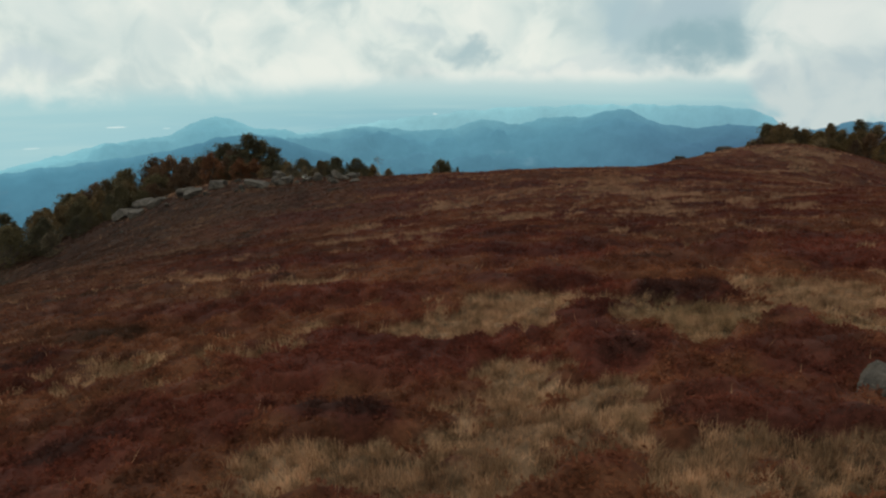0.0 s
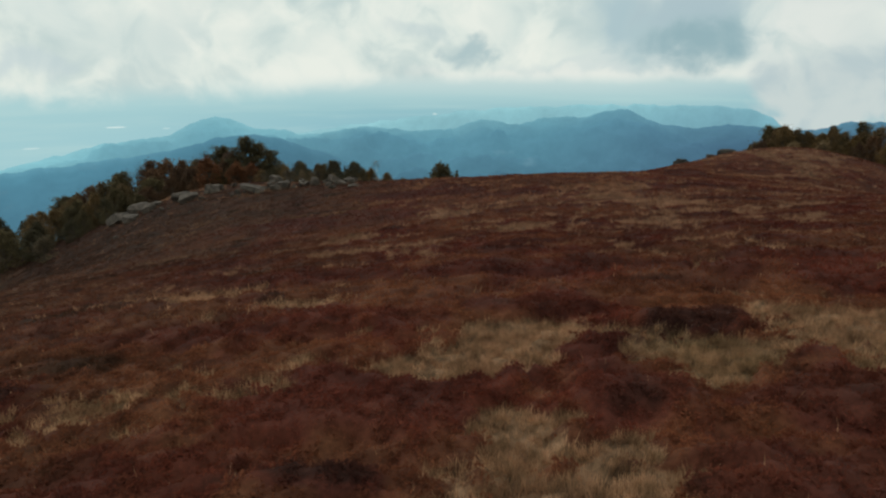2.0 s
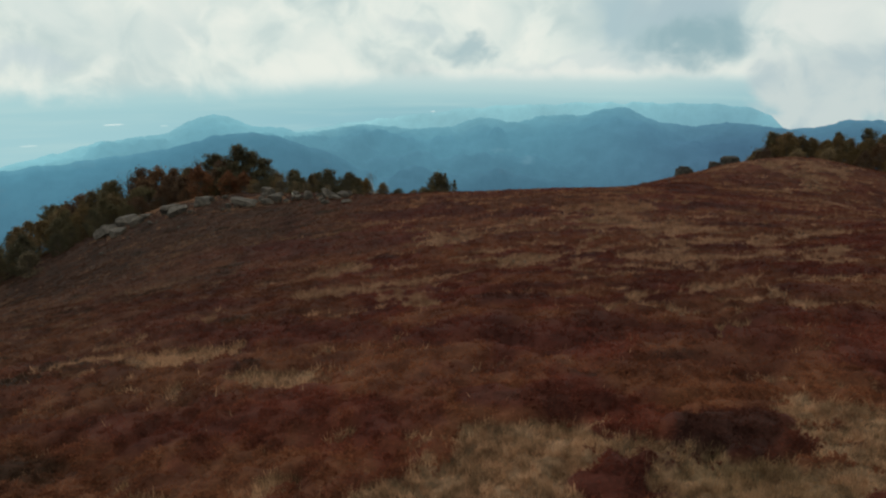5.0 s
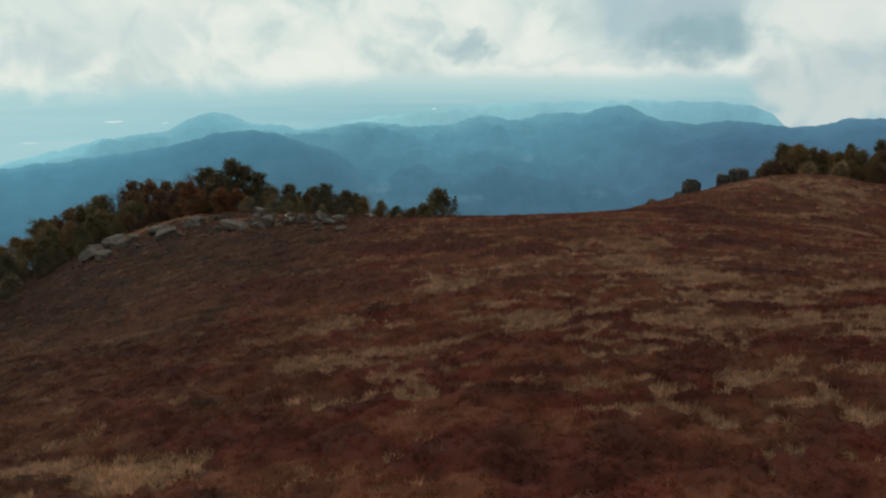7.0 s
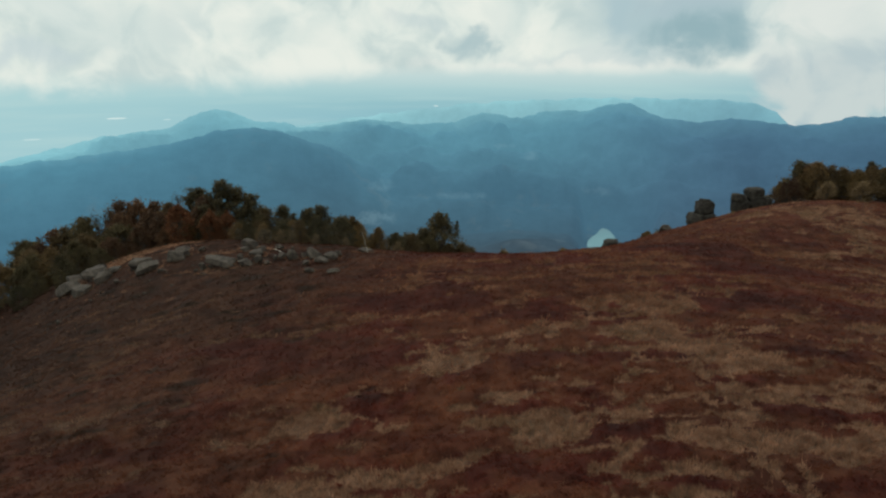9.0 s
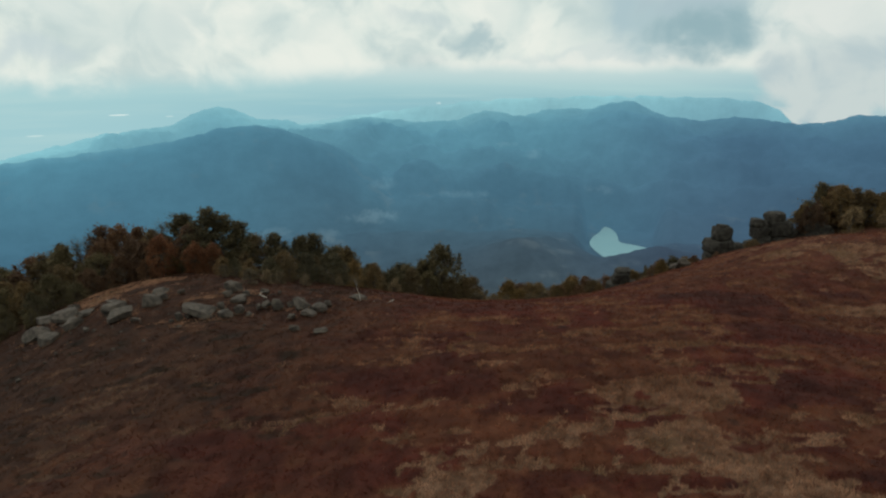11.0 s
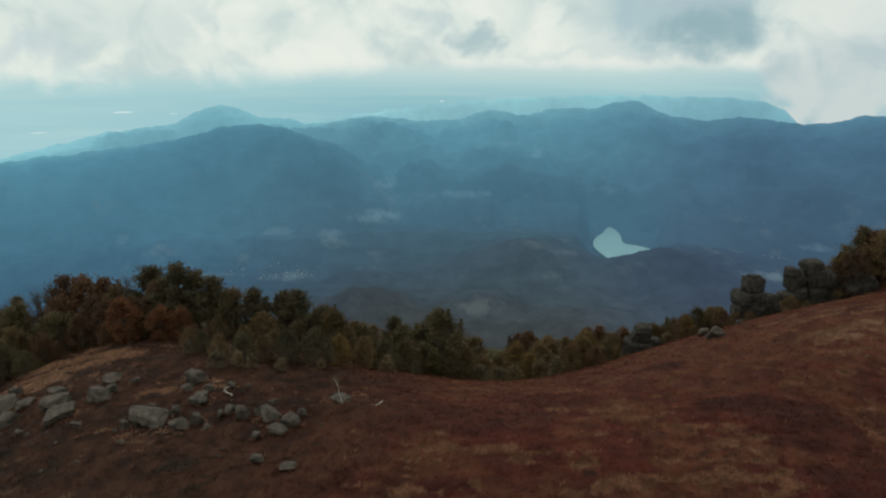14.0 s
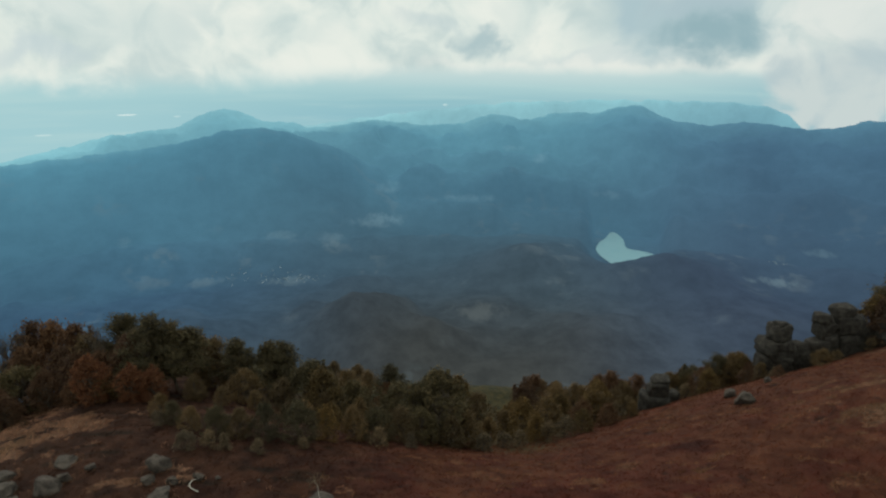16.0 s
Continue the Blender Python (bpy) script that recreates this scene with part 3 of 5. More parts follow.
def looked_up(field, x, y):
    """The raster's value at x, y, between its points."""
    u = np.clip((x - FIELD_X) / FIELD_STEP, 0, 879.99)
    v = np.clip((y - FIELD_Y) / FIELD_STEP, 0, 599.99)
    j, i = u.astype(np.int64), v.astype(np.int64)
    fu, fv = u - j, v - i
    return (field[i, j] * (1 - fu) + field[i, j + 1] * fu) * (1 - fv) + (field[i + 1, j] * (1 - fu) + field[i + 1, j + 1] * fu) * fv


GRASS_MAP = drawn(GRASS_A + GRASS_B + GRASS_C + GRASS_D + GRASS_E + GRASS_F + GRASS_G + GRASS_H, 0.22)
HEATHER_MAP = drawn(HEATHER_A + HEATHER_B + HEATHER_C + HEATHER_D + HEATHER_E, 0.0)


def ragged(x, y):
    """Shifts a place a little, so that the patches get torn edges."""
    loose = 0.30 + 0.70 * smooth(y, 12, 55)
    wx = x + 1.7 * loose * fbm(x / (2.6 * loose + 0.4), y / (1.9 * loose + 0.3), 4, 7)
    wy = y + 1.0 * loose * fbm(x / (2.4 * loose + 0.4), y / (1.4 * loose + 0.3), 4, 11)
    return wx, wy


def deep_cover(x, y):
    """How old, dense and dark the heather is, painted bush shade highest, 0 to 1."""
    x, y = np.asarray(x, float), np.asarray(y, float)
    return np.clip(looked_up(HEATHER_MAP, *ragged(x, y)) + 0.10 * fbm(x / 1.1, y / 0.8, 3, 19), 0, 1)


def mounds(x, y):
    """Cushions of heather, 0 in the lanes between them to 1 on top."""
    return smooth(np.abs(fbm(x / 4.4 + 0.25 * fbm(x / 1.3, y / 1.3, 2, 15), y / 2.6, 3, 13)), 0.02, 0.42)


def grass_cover(x, y):
    """How much of the ground is grass rather than heather, 0 to 1."""
    x, y = np.asarray(x, float), np.asarray(y, float)
    at = ragged(x, y)
    best, deep = looked_up(GRASS_MAP, *at), looked_up(HEATHER_MAP, *at)
    streak = fbm(x / 9.0, y / 3.4, 3, 3)
    fine = fbm(x / 2.0, y / 0.9, 3, 5)
    speck = fbm(x / 0.45, y / 0.45, 2, 9)
    east = smooth(x + 0.12 * y, -8, 16) * smooth(y, 18, 34)
    distant = smooth(y, 48, 80)
    lanes = (1 - mounds(x, y)) * (0.24 + 0.44 * east + 0.30 * best) * (1 - 0.5 * distant) * (1 - 0.6 * deep)
    near = 1 - smooth(y, 20, 36)
    middle = smooth(y, 32, 44) * (1 - smooth(y, 74, 92)) * smooth(x, -14, 10)
    thin = smooth(fbm(x / 5.0 + 0.5 * fbm(x / 2.2, y / 1.5, 2, 61), y / 1.25, 3, 63), 0.22, 0.62)
    west = smooth(-x - 0.1 * y, 4, 20) * smooth(y, 24, 36) * (1 - smooth(y, 80, 96))
    lanes = lanes + (0.50 * middle + 0.30 * west) * thin * (1 - 0.8 * deep)
    return smooth((0.66 - 0.16 * distant) * best - 0.42 * deep + lanes + 0.13 * streak + (0.27 - 0.05 * near + 0.12 * east) * fine + (0.20 - 0.09 * smooth(y, 22, 50)) * speck, 0.08 + 0.12 * (1 - near), 0.70 - 0.07 * (1 - near) + 0.06 * distant)


def hummocks(x, y, cover):
    """Rounded bushes of heather with lanes between them, higher than the grass."""
    lump = 1 - np.abs(fbm(x / 0.95, y / 0.95, 3, 21))
    swell = fbm(x / 4.5, y / 4.5, 2, 27)
    bush = looked_up(HEATHER_MAP, *ragged(x, y))
    return -0.16 + (1 - cover) * (1 - 0.5 * smooth(y, 28, 50)) * (0.22 * np.clip(lump, 0, 1) ** 0.8 - 0.06 + 0.24 * mounds(x, y) + 0.20 * bush) + 0.14 * swell + (0.035 + 0.06 * cover) * fbm(x / 0.32, y / 0.32, 2, 31)


def ground_z(x, y):
    return summit(x, y) + hummocks(x, y, grass_cover(x, y))


def mesh_from(name, verts, faces, mats, smooth_faces=True):
    """A mesh from arrays: verts (n, 3), faces (m, 3 or 4)."""
    mesh = bpy.data.meshes.new(name)
    verts, faces = np.asarray(verts, np.float32), np.asarray(faces, np.int32)
    mesh.vertices.add(len(verts))
    mesh.vertices.foreach_set("co", verts.ravel())
    m, size = faces.shape
    mesh.loops.add(m * size)
    mesh.loops.foreach_set("vertex_index", faces.ravel())
    mesh.polygons.add(m)
    mesh.polygons.foreach_set("loop_start", np.arange(0, m * size, size, dtype=np.int32))
    mesh.polygons.foreach_set("use_smooth", np.full(m, smooth_faces))
    mesh.update(calc_edges=True)
    for mat in mats if isinstance(mats, (list, tuple)) else [mats]:
        mesh.materials.append(mat)
    return mesh


def grid_faces(rows, cols):
    i = (np.arange(rows - 1)[:, None] * cols + np.arange(cols - 1)).ravel()
    return np.c_[i, i + 1, i + cols + 1, i + cols]


def spread(parts):
    """Grid lines: (start, end, step) after one another."""
    lines = [np.arange(a, b, s) for a, b, s in parts]
    return np.concatenate(lines + [np.array([parts[-1][1]])])


gx = spread([(-420, -120, 6.0), (-120, -50, 1.2), (-50, -24, 0.55), (-24, -14, 0.3), (-14, 16, 0.17), (16, 26, 0.3), (26, 70, 0.5), (70, 130, 1.2), (130, 440, 6.0)])
gy = spread([(-400, -60, 6.0), (-60, 4, 1.5), (4, 20, 0.14), (20, 34, 0.24), (34, 70, 0.36), (70, 122, 0.5), (122, 170, 1.2), (170, 520, 6.0)])
X, Y = np.meshgrid(gx, gy)
cover = grass_cover(X, Y)
Z = summit(X, Y) + hummocks(X, Y, cover) * (1 - smooth(np.maximum(np.abs(X - 10) - 130, np.abs(Y - 55) - 110), 0, 30))
ground = new("ground", mesh_from("ground", np.c_[X.ravel(), Y.ravel(), Z.ravel()], grid_faces(*X.shape), ground_mat))
tagged(ground, "rust-red heather moor with pale dry grass over a rounded summit", "ground", kind="structure")
wooded = np.clip(smooth(Y, 104, 112) * smooth(np.abs(X - 10), 8, 0) + smooth(Z, -19, -26), 0, 1)
for name, values in (("grass", cover), ("wood", wooded), ("deep", deep_cover(X, Y))):
    ground.data.attributes.new(name, "FLOAT", "POINT").data.foreach_set("value", values.ravel().astype(np.float32))


# ---- the far country: valley, foothills, lake and ridges ----
EYE = (0.6, 28.0, 19.0)


def skyline(stops, az, ragged, seed):
    """A skyline: elevation angle by azimuth, in degrees, roughened."""
    a, e = np.array(stops).T
    e = np.interp(az, a, e)
    return e + ragged * fbm(az * 0.9, az * 0 + seed, 4, seed) * 0.5


SKYLINE = [(-42.5, -9), (-35.2, -7.16), (-32.6, -6.74), (-30.1, -6), (-26.9, -5.15), (-23.4, -4.8), (-21.6, -4.5), (-19.7, -4.32), (-17.1, -5.1), (-13.3, -5.44), (-10.1, -5.26), (-7.1, -4.72), (-3.6, -4.9), (-0.16, -5.18), (3.32, -4.51), (6.79, -4.75), (10.17, -4.39), (12.56, -4.36), (14.4, -4.05), (16.2, -4.02), (18.07, -4.28), (21.18, -4.59), (24.54, -4.5), (26.6, -4.42), (28.3, -4.42), (30.4, -4.28), (33, -4.0), (40.66, -3.8)]
NEARLINE = [(-42.24, -7.41), (-35.88, -7.60), (-31.46, -7.29), (-28.3, -7.08), (-24.08, -6.66), (-20.95, -5.98), (-19.57, -5.60), (-16.8, -5.38), (-14.94, -5.75), (-13.4, -6.25), (-10.5, -7.3), (-6.5, -9.2), (-2.0, -12.75), (34.9, -12.48), (42.14, -11.22)]
BACKLINE = [(-60, -12), (-10, -5.0), (0, -3.9), (4, -3.5), (9, -3.2), (14, -3.05), (19, -3.0), (22.5, -3.02), (25.5, -3.25), (27.2, -3.9), (28.4, -5.0), (32, -5.6), (60, -6)]


def far_z(az, r):
    """The height of the land at an azimuth (degrees, 0 ahead) and distance from the summit."""
    x, y = EYE[0] + r * np.sin(np.radians(az)), EYE[1] + r * np.cos(np.radians(az))
    z = VALLEY + 46 * fbm(x / 360, y / 360, 5, 60) * smooth(r, 900, 2200)
    crest = EYE[2] + 4300 * np.tan(np.radians(skyline(SKYLINE, az, 0.09, 71)))
    rise = np.where(r < 4300, smooth(r, 3150, 4300) ** 1.1, 1 - 0.55 * smooth(r, 4300, 4950))
    z = z + (crest - VALLEY) * rise
    z = z + 60 * fbm(x / 300, y / 300, 5, 80) * smooth(r, 2700, 3400) * (1 - smooth(r, 3700, 4250))
    back = EYE[2] + 4820 * np.tan(np.radians(skyline(BACKLINE, az, 0.22, 75)))
    z = np.maximum(z, np.where(r > 4450, VALLEY + (back - VALLEY) * smooth(r, 4450, 4820), VALLEY - 200))
    near = EYE[2] + 3650 * np.tan(np.radians(skyline(NEARLINE, az, 0.2, 77)))
    hump = np.where(r < 3650, smooth(r, 2500, 3650) ** 1.3, 1 - smooth(r, 3650, 4300))
    z = np.maximum(z, VALLEY + (near - VALLEY) * hump)
    # lower ridges, one before the other
    for rr, low, sway, wide, seed in RIDGES:
        line = low + sway * fbm(az * 0.13 + seed, az * 0 + 0.5, 5, seed)
        crest = EYE[2] + rr * np.tan(np.radians(np.minimum(line, skyline(SKYLINE, az, 0.0, 71) - 0.45)))
        crest = VALLEY + (crest - VALLEY) * (1 - (rr < 3000) * np.exp(-(((az - 15.9) / 2.6) ** 2)))
        z = np.maximum(z, VALLEY + (crest - VALLEY) * np.exp(-(((r - rr) / wide) ** 2)) * (1 + 0.10 * fbm(x / 170, y / 170, 4, seed)))
    for caz, cr, waz, wr, high in FOOTHILLS:
        z = z + high * np.exp(-(((az - caz) / waz) ** 2) - ((r - cr) / wr) ** 2) * (1 + 0.10 * fbm(x / 150, y / 150, 4, 90))
    basin = np.minimum(1, 1.6 * np.exp(-(((az - 15.7) / 3.2) ** 6) - ((r - 3090) / 375) ** 8))
    return z * (1 - basin) + (VALLEY - 4) * basin


RIDGES = [(2880, -15.0, 0.5, 190, 100), (3320, -12.2, 0.9, 270, 101), (3560, -9.9, 0.9, 280, 102), (3800, -7.9, 0.7, 280, 103), (4040, -6.2, 0.5, 250, 104)]
FOOTHILLS = [(-9.0, 1950, 5.6, 210, 122), (-3.5, 1800, 4.5, 190, 40), (7.8, 2560, 7.0, 190, 138), (20.5, 2600, 4.4, 170, 118), (27.0, 2300, 6.0, 260, 60), (-24.0, 2000, 6.0, 240, 60), (14.0, 2000, 6.0, 200, 55), (3.0, 2150, 4.0, 150, 45)]
LAKE_Z = VALLEY + 6
fine_az = spread([(-48, 48, 0.14)])
azs = np.concatenate([np.arange(-180, -48, 4.0), fine_az, np.arange(52, 181, 4.0)])
rs = np.concatenate([np.linspace(120, 1500, 24), np.linspace(1530, 3100, 70), np.linspace(3125, 4900, 74)])
A, R = np.meshgrid(azs, rs)
FX, FY = EYE[0] + R * np.sin(np.radians(A)), EYE[1] + R * np.cos(np.radians(A))
FZ = np.maximum(far_z(A, R), flank(FX, FY) - 6 - 40 * (1 - smooth(R, 150, 420)))


def far_colour(k):
    """Wooded country with the haze of blue air painted in: the further off, the bluer and paler."""
    p = place(k)
    s = k.add("ShaderNodeSeparateXYZ")
    k.link(p, s.inputs[0])
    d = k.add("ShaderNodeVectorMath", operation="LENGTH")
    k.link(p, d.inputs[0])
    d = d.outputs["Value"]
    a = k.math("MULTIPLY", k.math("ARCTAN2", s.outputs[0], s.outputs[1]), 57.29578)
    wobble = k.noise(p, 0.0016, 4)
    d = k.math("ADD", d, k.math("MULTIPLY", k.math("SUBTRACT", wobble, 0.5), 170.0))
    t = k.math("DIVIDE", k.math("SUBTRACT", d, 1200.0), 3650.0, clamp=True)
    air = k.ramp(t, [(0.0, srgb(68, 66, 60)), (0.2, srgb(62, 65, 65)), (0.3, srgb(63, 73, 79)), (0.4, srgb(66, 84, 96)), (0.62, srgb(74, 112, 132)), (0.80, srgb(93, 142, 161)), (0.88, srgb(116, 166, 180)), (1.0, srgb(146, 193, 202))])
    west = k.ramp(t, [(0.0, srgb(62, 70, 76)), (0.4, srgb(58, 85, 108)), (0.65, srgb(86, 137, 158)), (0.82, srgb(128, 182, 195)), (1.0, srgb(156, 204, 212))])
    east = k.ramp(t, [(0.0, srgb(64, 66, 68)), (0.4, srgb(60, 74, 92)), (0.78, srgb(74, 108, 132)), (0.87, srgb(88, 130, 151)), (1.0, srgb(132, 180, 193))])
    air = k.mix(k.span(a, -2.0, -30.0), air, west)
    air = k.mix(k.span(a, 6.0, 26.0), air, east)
    wood = k.noise(p, 0.010, 6, 0.72)
    air = k.mix(k.span(d, 3400, 1700, 0.10, 0.40), air, k.mix(k.span(wood, 0.3, 0.7), (0.45, 0.46, 0.48, 1), (1.55, 1.53, 1.5, 1)), "MULTIPLY")
    field = k.math("MULTIPLY", k.span(k.noise(p, 0.0035, 3, 0.5), 0.55, 0.66), k.span(k.noise(p, 0.012, 3), 0.48, 0.6))
    field = k.math("MULTIPLY", field, k.span(d, 4000, 3000))
    air = k.mix(k.math("MULTIPLY", field, 0.18), air, srgb(118, 132, 136))
    ragged = k.math("MULTIPLY", k.math("SUBTRACT", k.noise(k.stretch(p, (1, 0.5, 1)), 0.016, 5, 0.7), 0.5), 7.0)
    lift = k.add("ShaderNodeMath", operation="ARCTAN2")
    k.link(k.math("SUBTRACT", s.outputs[2], EYE[2]), lift.inputs[0])
    flat_way = k.math("SQRT", k.math("ADD", k.math("MULTIPLY", s.outputs[0], s.outputs[0]), k.math("MULTIPLY", s.outputs[1], s.outputs[1])))
    k.link(flat_way, lift.inputs[1])
    e = k.math("MULTIPLY", lift.outputs[0], 57.29578)
    # clearings and fields: azimuth, elevation, half sizes, strength
    for az0, e0, waz, we, deep in ((-6.9, -13.6, 2.6, 0.55, 0.34), (-11.1, -15.2, 1.0, 0.65, 0.25), (-14.9, -18.5, 2.3, 0.40, 0.30), (2.8, -21.5, 2.4, 0.7, 0.30), (-22.0, -18.0, 1.8, 0.35, 0.25), (1.7, -11.6, 2.0, 0.4, 0.22),
                                   (-5.8, -10.6, 1.1, 0.5, 0.22), (27.6, -16.7, 1.7, 0.3, 0.40), (5.2, -7.2, 1.0, 0.25, 0.25), (7.7, -8.0, 0.6, 0.4, 0.22), (13.6, -10.9, 1.2, 0.4, 0.18), (-15.4, -14.5, 1.5, 0.35, 0.22), (30.5, -14.0, 1.0, 0.3, 0.25), (-28.1, -14.0, 0.6, 0.4, 0.18)):
        dx = k.math("DIVIDE", k.math("SUBTRACT", a, az0), waz)
        dy = k.math("DIVIDE", k.math("SUBTRACT", e, e0), we)
        spot = k.math("ADD", k.math("ADD", k.math("MULTIPLY", dx, dx), k.math("MULTIPLY", dy, dy)), ragged)
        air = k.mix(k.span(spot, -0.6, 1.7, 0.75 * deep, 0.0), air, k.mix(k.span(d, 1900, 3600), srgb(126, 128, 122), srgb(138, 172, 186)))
    # cloud shadows and breaks of light, painted as darker and lighter drifts over the slopes
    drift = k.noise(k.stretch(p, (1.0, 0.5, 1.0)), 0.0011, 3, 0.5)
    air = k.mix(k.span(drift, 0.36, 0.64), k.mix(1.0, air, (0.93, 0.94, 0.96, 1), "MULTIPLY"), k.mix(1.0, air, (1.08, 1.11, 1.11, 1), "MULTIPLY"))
    return air


far_mat = bpy.data.materials.new("hazy_far_country")
far_mat.use_nodes = True
k = Nodes(far_mat.node_tree)
# most of the painted haze colour glows, standing in for lit air
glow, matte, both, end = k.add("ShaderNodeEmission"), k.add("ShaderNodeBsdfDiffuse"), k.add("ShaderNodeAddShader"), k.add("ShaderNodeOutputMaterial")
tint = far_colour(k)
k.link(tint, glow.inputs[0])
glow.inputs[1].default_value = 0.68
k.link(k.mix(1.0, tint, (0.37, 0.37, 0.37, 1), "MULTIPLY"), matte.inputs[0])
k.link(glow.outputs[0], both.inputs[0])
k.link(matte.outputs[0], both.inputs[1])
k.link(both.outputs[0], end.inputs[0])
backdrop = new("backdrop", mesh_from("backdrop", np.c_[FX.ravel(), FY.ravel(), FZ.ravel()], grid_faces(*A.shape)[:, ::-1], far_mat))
tagged(backdrop, "blue hazy wooded hills and valley far below the summit", "backdrop", kind="structure")

# the lake: a heart-shaped sheet of pale water in its basin
LAKE_SHORE = [(13.1, 3050), (13.4, 3190), (14.0, 3275), (14.3, 3410), (14.8, 3405), (15.25, 3330), (15.6, 3250), (15.7, 3130), (16.2, 3100), (17.1, 3095), (18.6, 3040), (18.2, 2950), (17.2, 2880), (16.2, 2790), (15.3, 2780), (14.4, 2860), (13.6, 2950)]
ring = np.array(LAKE_SHORE)
ring = np.c_[ring[:, 0], ring[:, 1]]
for _ in range(2):
    nxt = np.roll(ring, -1, 0)
    ring = np.stack([0.75 * ring + 0.25 * nxt, 0.25 * ring + 0.75 * nxt], 1).reshape(-1, 2)
lx, ly = EYE[0] + ring[:, 1] * np.sin(np.radians(ring[:, 0])), EYE[1] + ring[:, 1] * np.cos(np.radians(ring[:, 0]))
bm = bmesh.new()
bm.faces.new([bm.verts.new((a, b, LAKE_Z)) for a, b in zip(lx, ly)])
bmesh.ops.recalc_face_normals(bm, faces=bm.faces)
lake_mesh = bpy.data.meshes.new("lake")
bm.to_mesh(lake_mesh)
bm.free()
lake_mat = bpy.data.materials.new("glowing_lake_water")
lake_mat.use_nodes = True
k = Nodes(lake_mat.node_tree)
gloss, end = k.add("ShaderNodeBsdfPrincipled"), k.add("ShaderNodeOutputMaterial")
gloss.inputs["Base Color"].default_value = srgb(96, 140, 146)
gloss.inputs["Roughness"].default_value = 0.25
# the water gets an added glow to make it look pale
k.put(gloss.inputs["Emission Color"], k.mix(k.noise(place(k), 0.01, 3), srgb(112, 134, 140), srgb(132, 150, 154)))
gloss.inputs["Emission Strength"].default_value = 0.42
k.link(gloss.outputs[0], end.inputs[0])
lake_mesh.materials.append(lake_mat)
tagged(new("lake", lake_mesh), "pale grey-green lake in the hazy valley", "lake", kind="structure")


# ---- growing things ----
def part(name, mesh, parent, label=""):
    ob = new(name, mesh)
    ob.parent = parent
    return tagged(ob, label) if label else ob


def tubes(limbs, sides=5):
    """One array mesh of tapered tubes: limbs (start, end, r0, r1)."""
    verts, faces = [], []
    ang = np.linspace(0, 2 * np.pi, sides, endpoint=False)
    for p0, p1, r0, r1 in limbs:
        p0, p1 = np.array(p0, float), np.array(p1, float)
        d = p1 - p0
        d = d / max(np.linalg.norm(d), 1e-6)
        u = np.cross(d, (0.31, 0.17, 0.93) if abs(d[2]) < 0.9 else (1, 0, 0))
        u /= np.linalg.norm(u)
        v = np.cross(d, u)
        base = len(verts)
        for p, r in ((p0, r0), (p1, r1)):
            verts += [p + r * (np.cos(a) * u + np.sin(a) * v) for a in ang]
        for i in range(sides):
            j = (i + 1) % sides
            faces.append((base + i, base + j, base + sides + j, base + sides + i))
    return np.array(verts), np.array(faces)


def leaf_cards(centres, sizes, rng, flat_bias=0.0):
    """Small leaf sprays: each a bent pair of triangles."""
    m = len(centres)
    a = rng.normal(size=(m, 3))
    a[:, 2] *= 1 - flat_bias
    a /= np.linalg.norm(a, axis=1)[:, None]
    b = np.cross(a, rng.normal(size=(m, 3)))
    b /= np.linalg.norm(b, axis=1)[:, None]
    s = sizes[:, None]
    v = np.stack([centres - a * s, centres + b * s * 0.45, centres + a * s + 0.2 * s * b, centres - b * s * 0.45], 1).reshape(-1, 3)
    return v, np.arange(4 * m).reshape(-1, 4)


def bent_limb(start, end, r0, r1, rng, pieces=4, bend=0.1):
    start, end = np.array(start, float), np.array(end, float)
    size = np.linalg.norm(end - start)
    pts = [start + (end - start) * t + (rng.normal(size=3) * bend * size * (0 < t < 1)) + np.array((0, 0, 0.10 * size * math.sin(math.pi * t))) for t in np.linspace(0, 1, pieces + 1)]
    rad = np.linspace(r0, r1, pieces + 1)
    return [(pts[i], pts[i + 1], rad[i], rad[i + 1]) for i in range(pieces)], pts


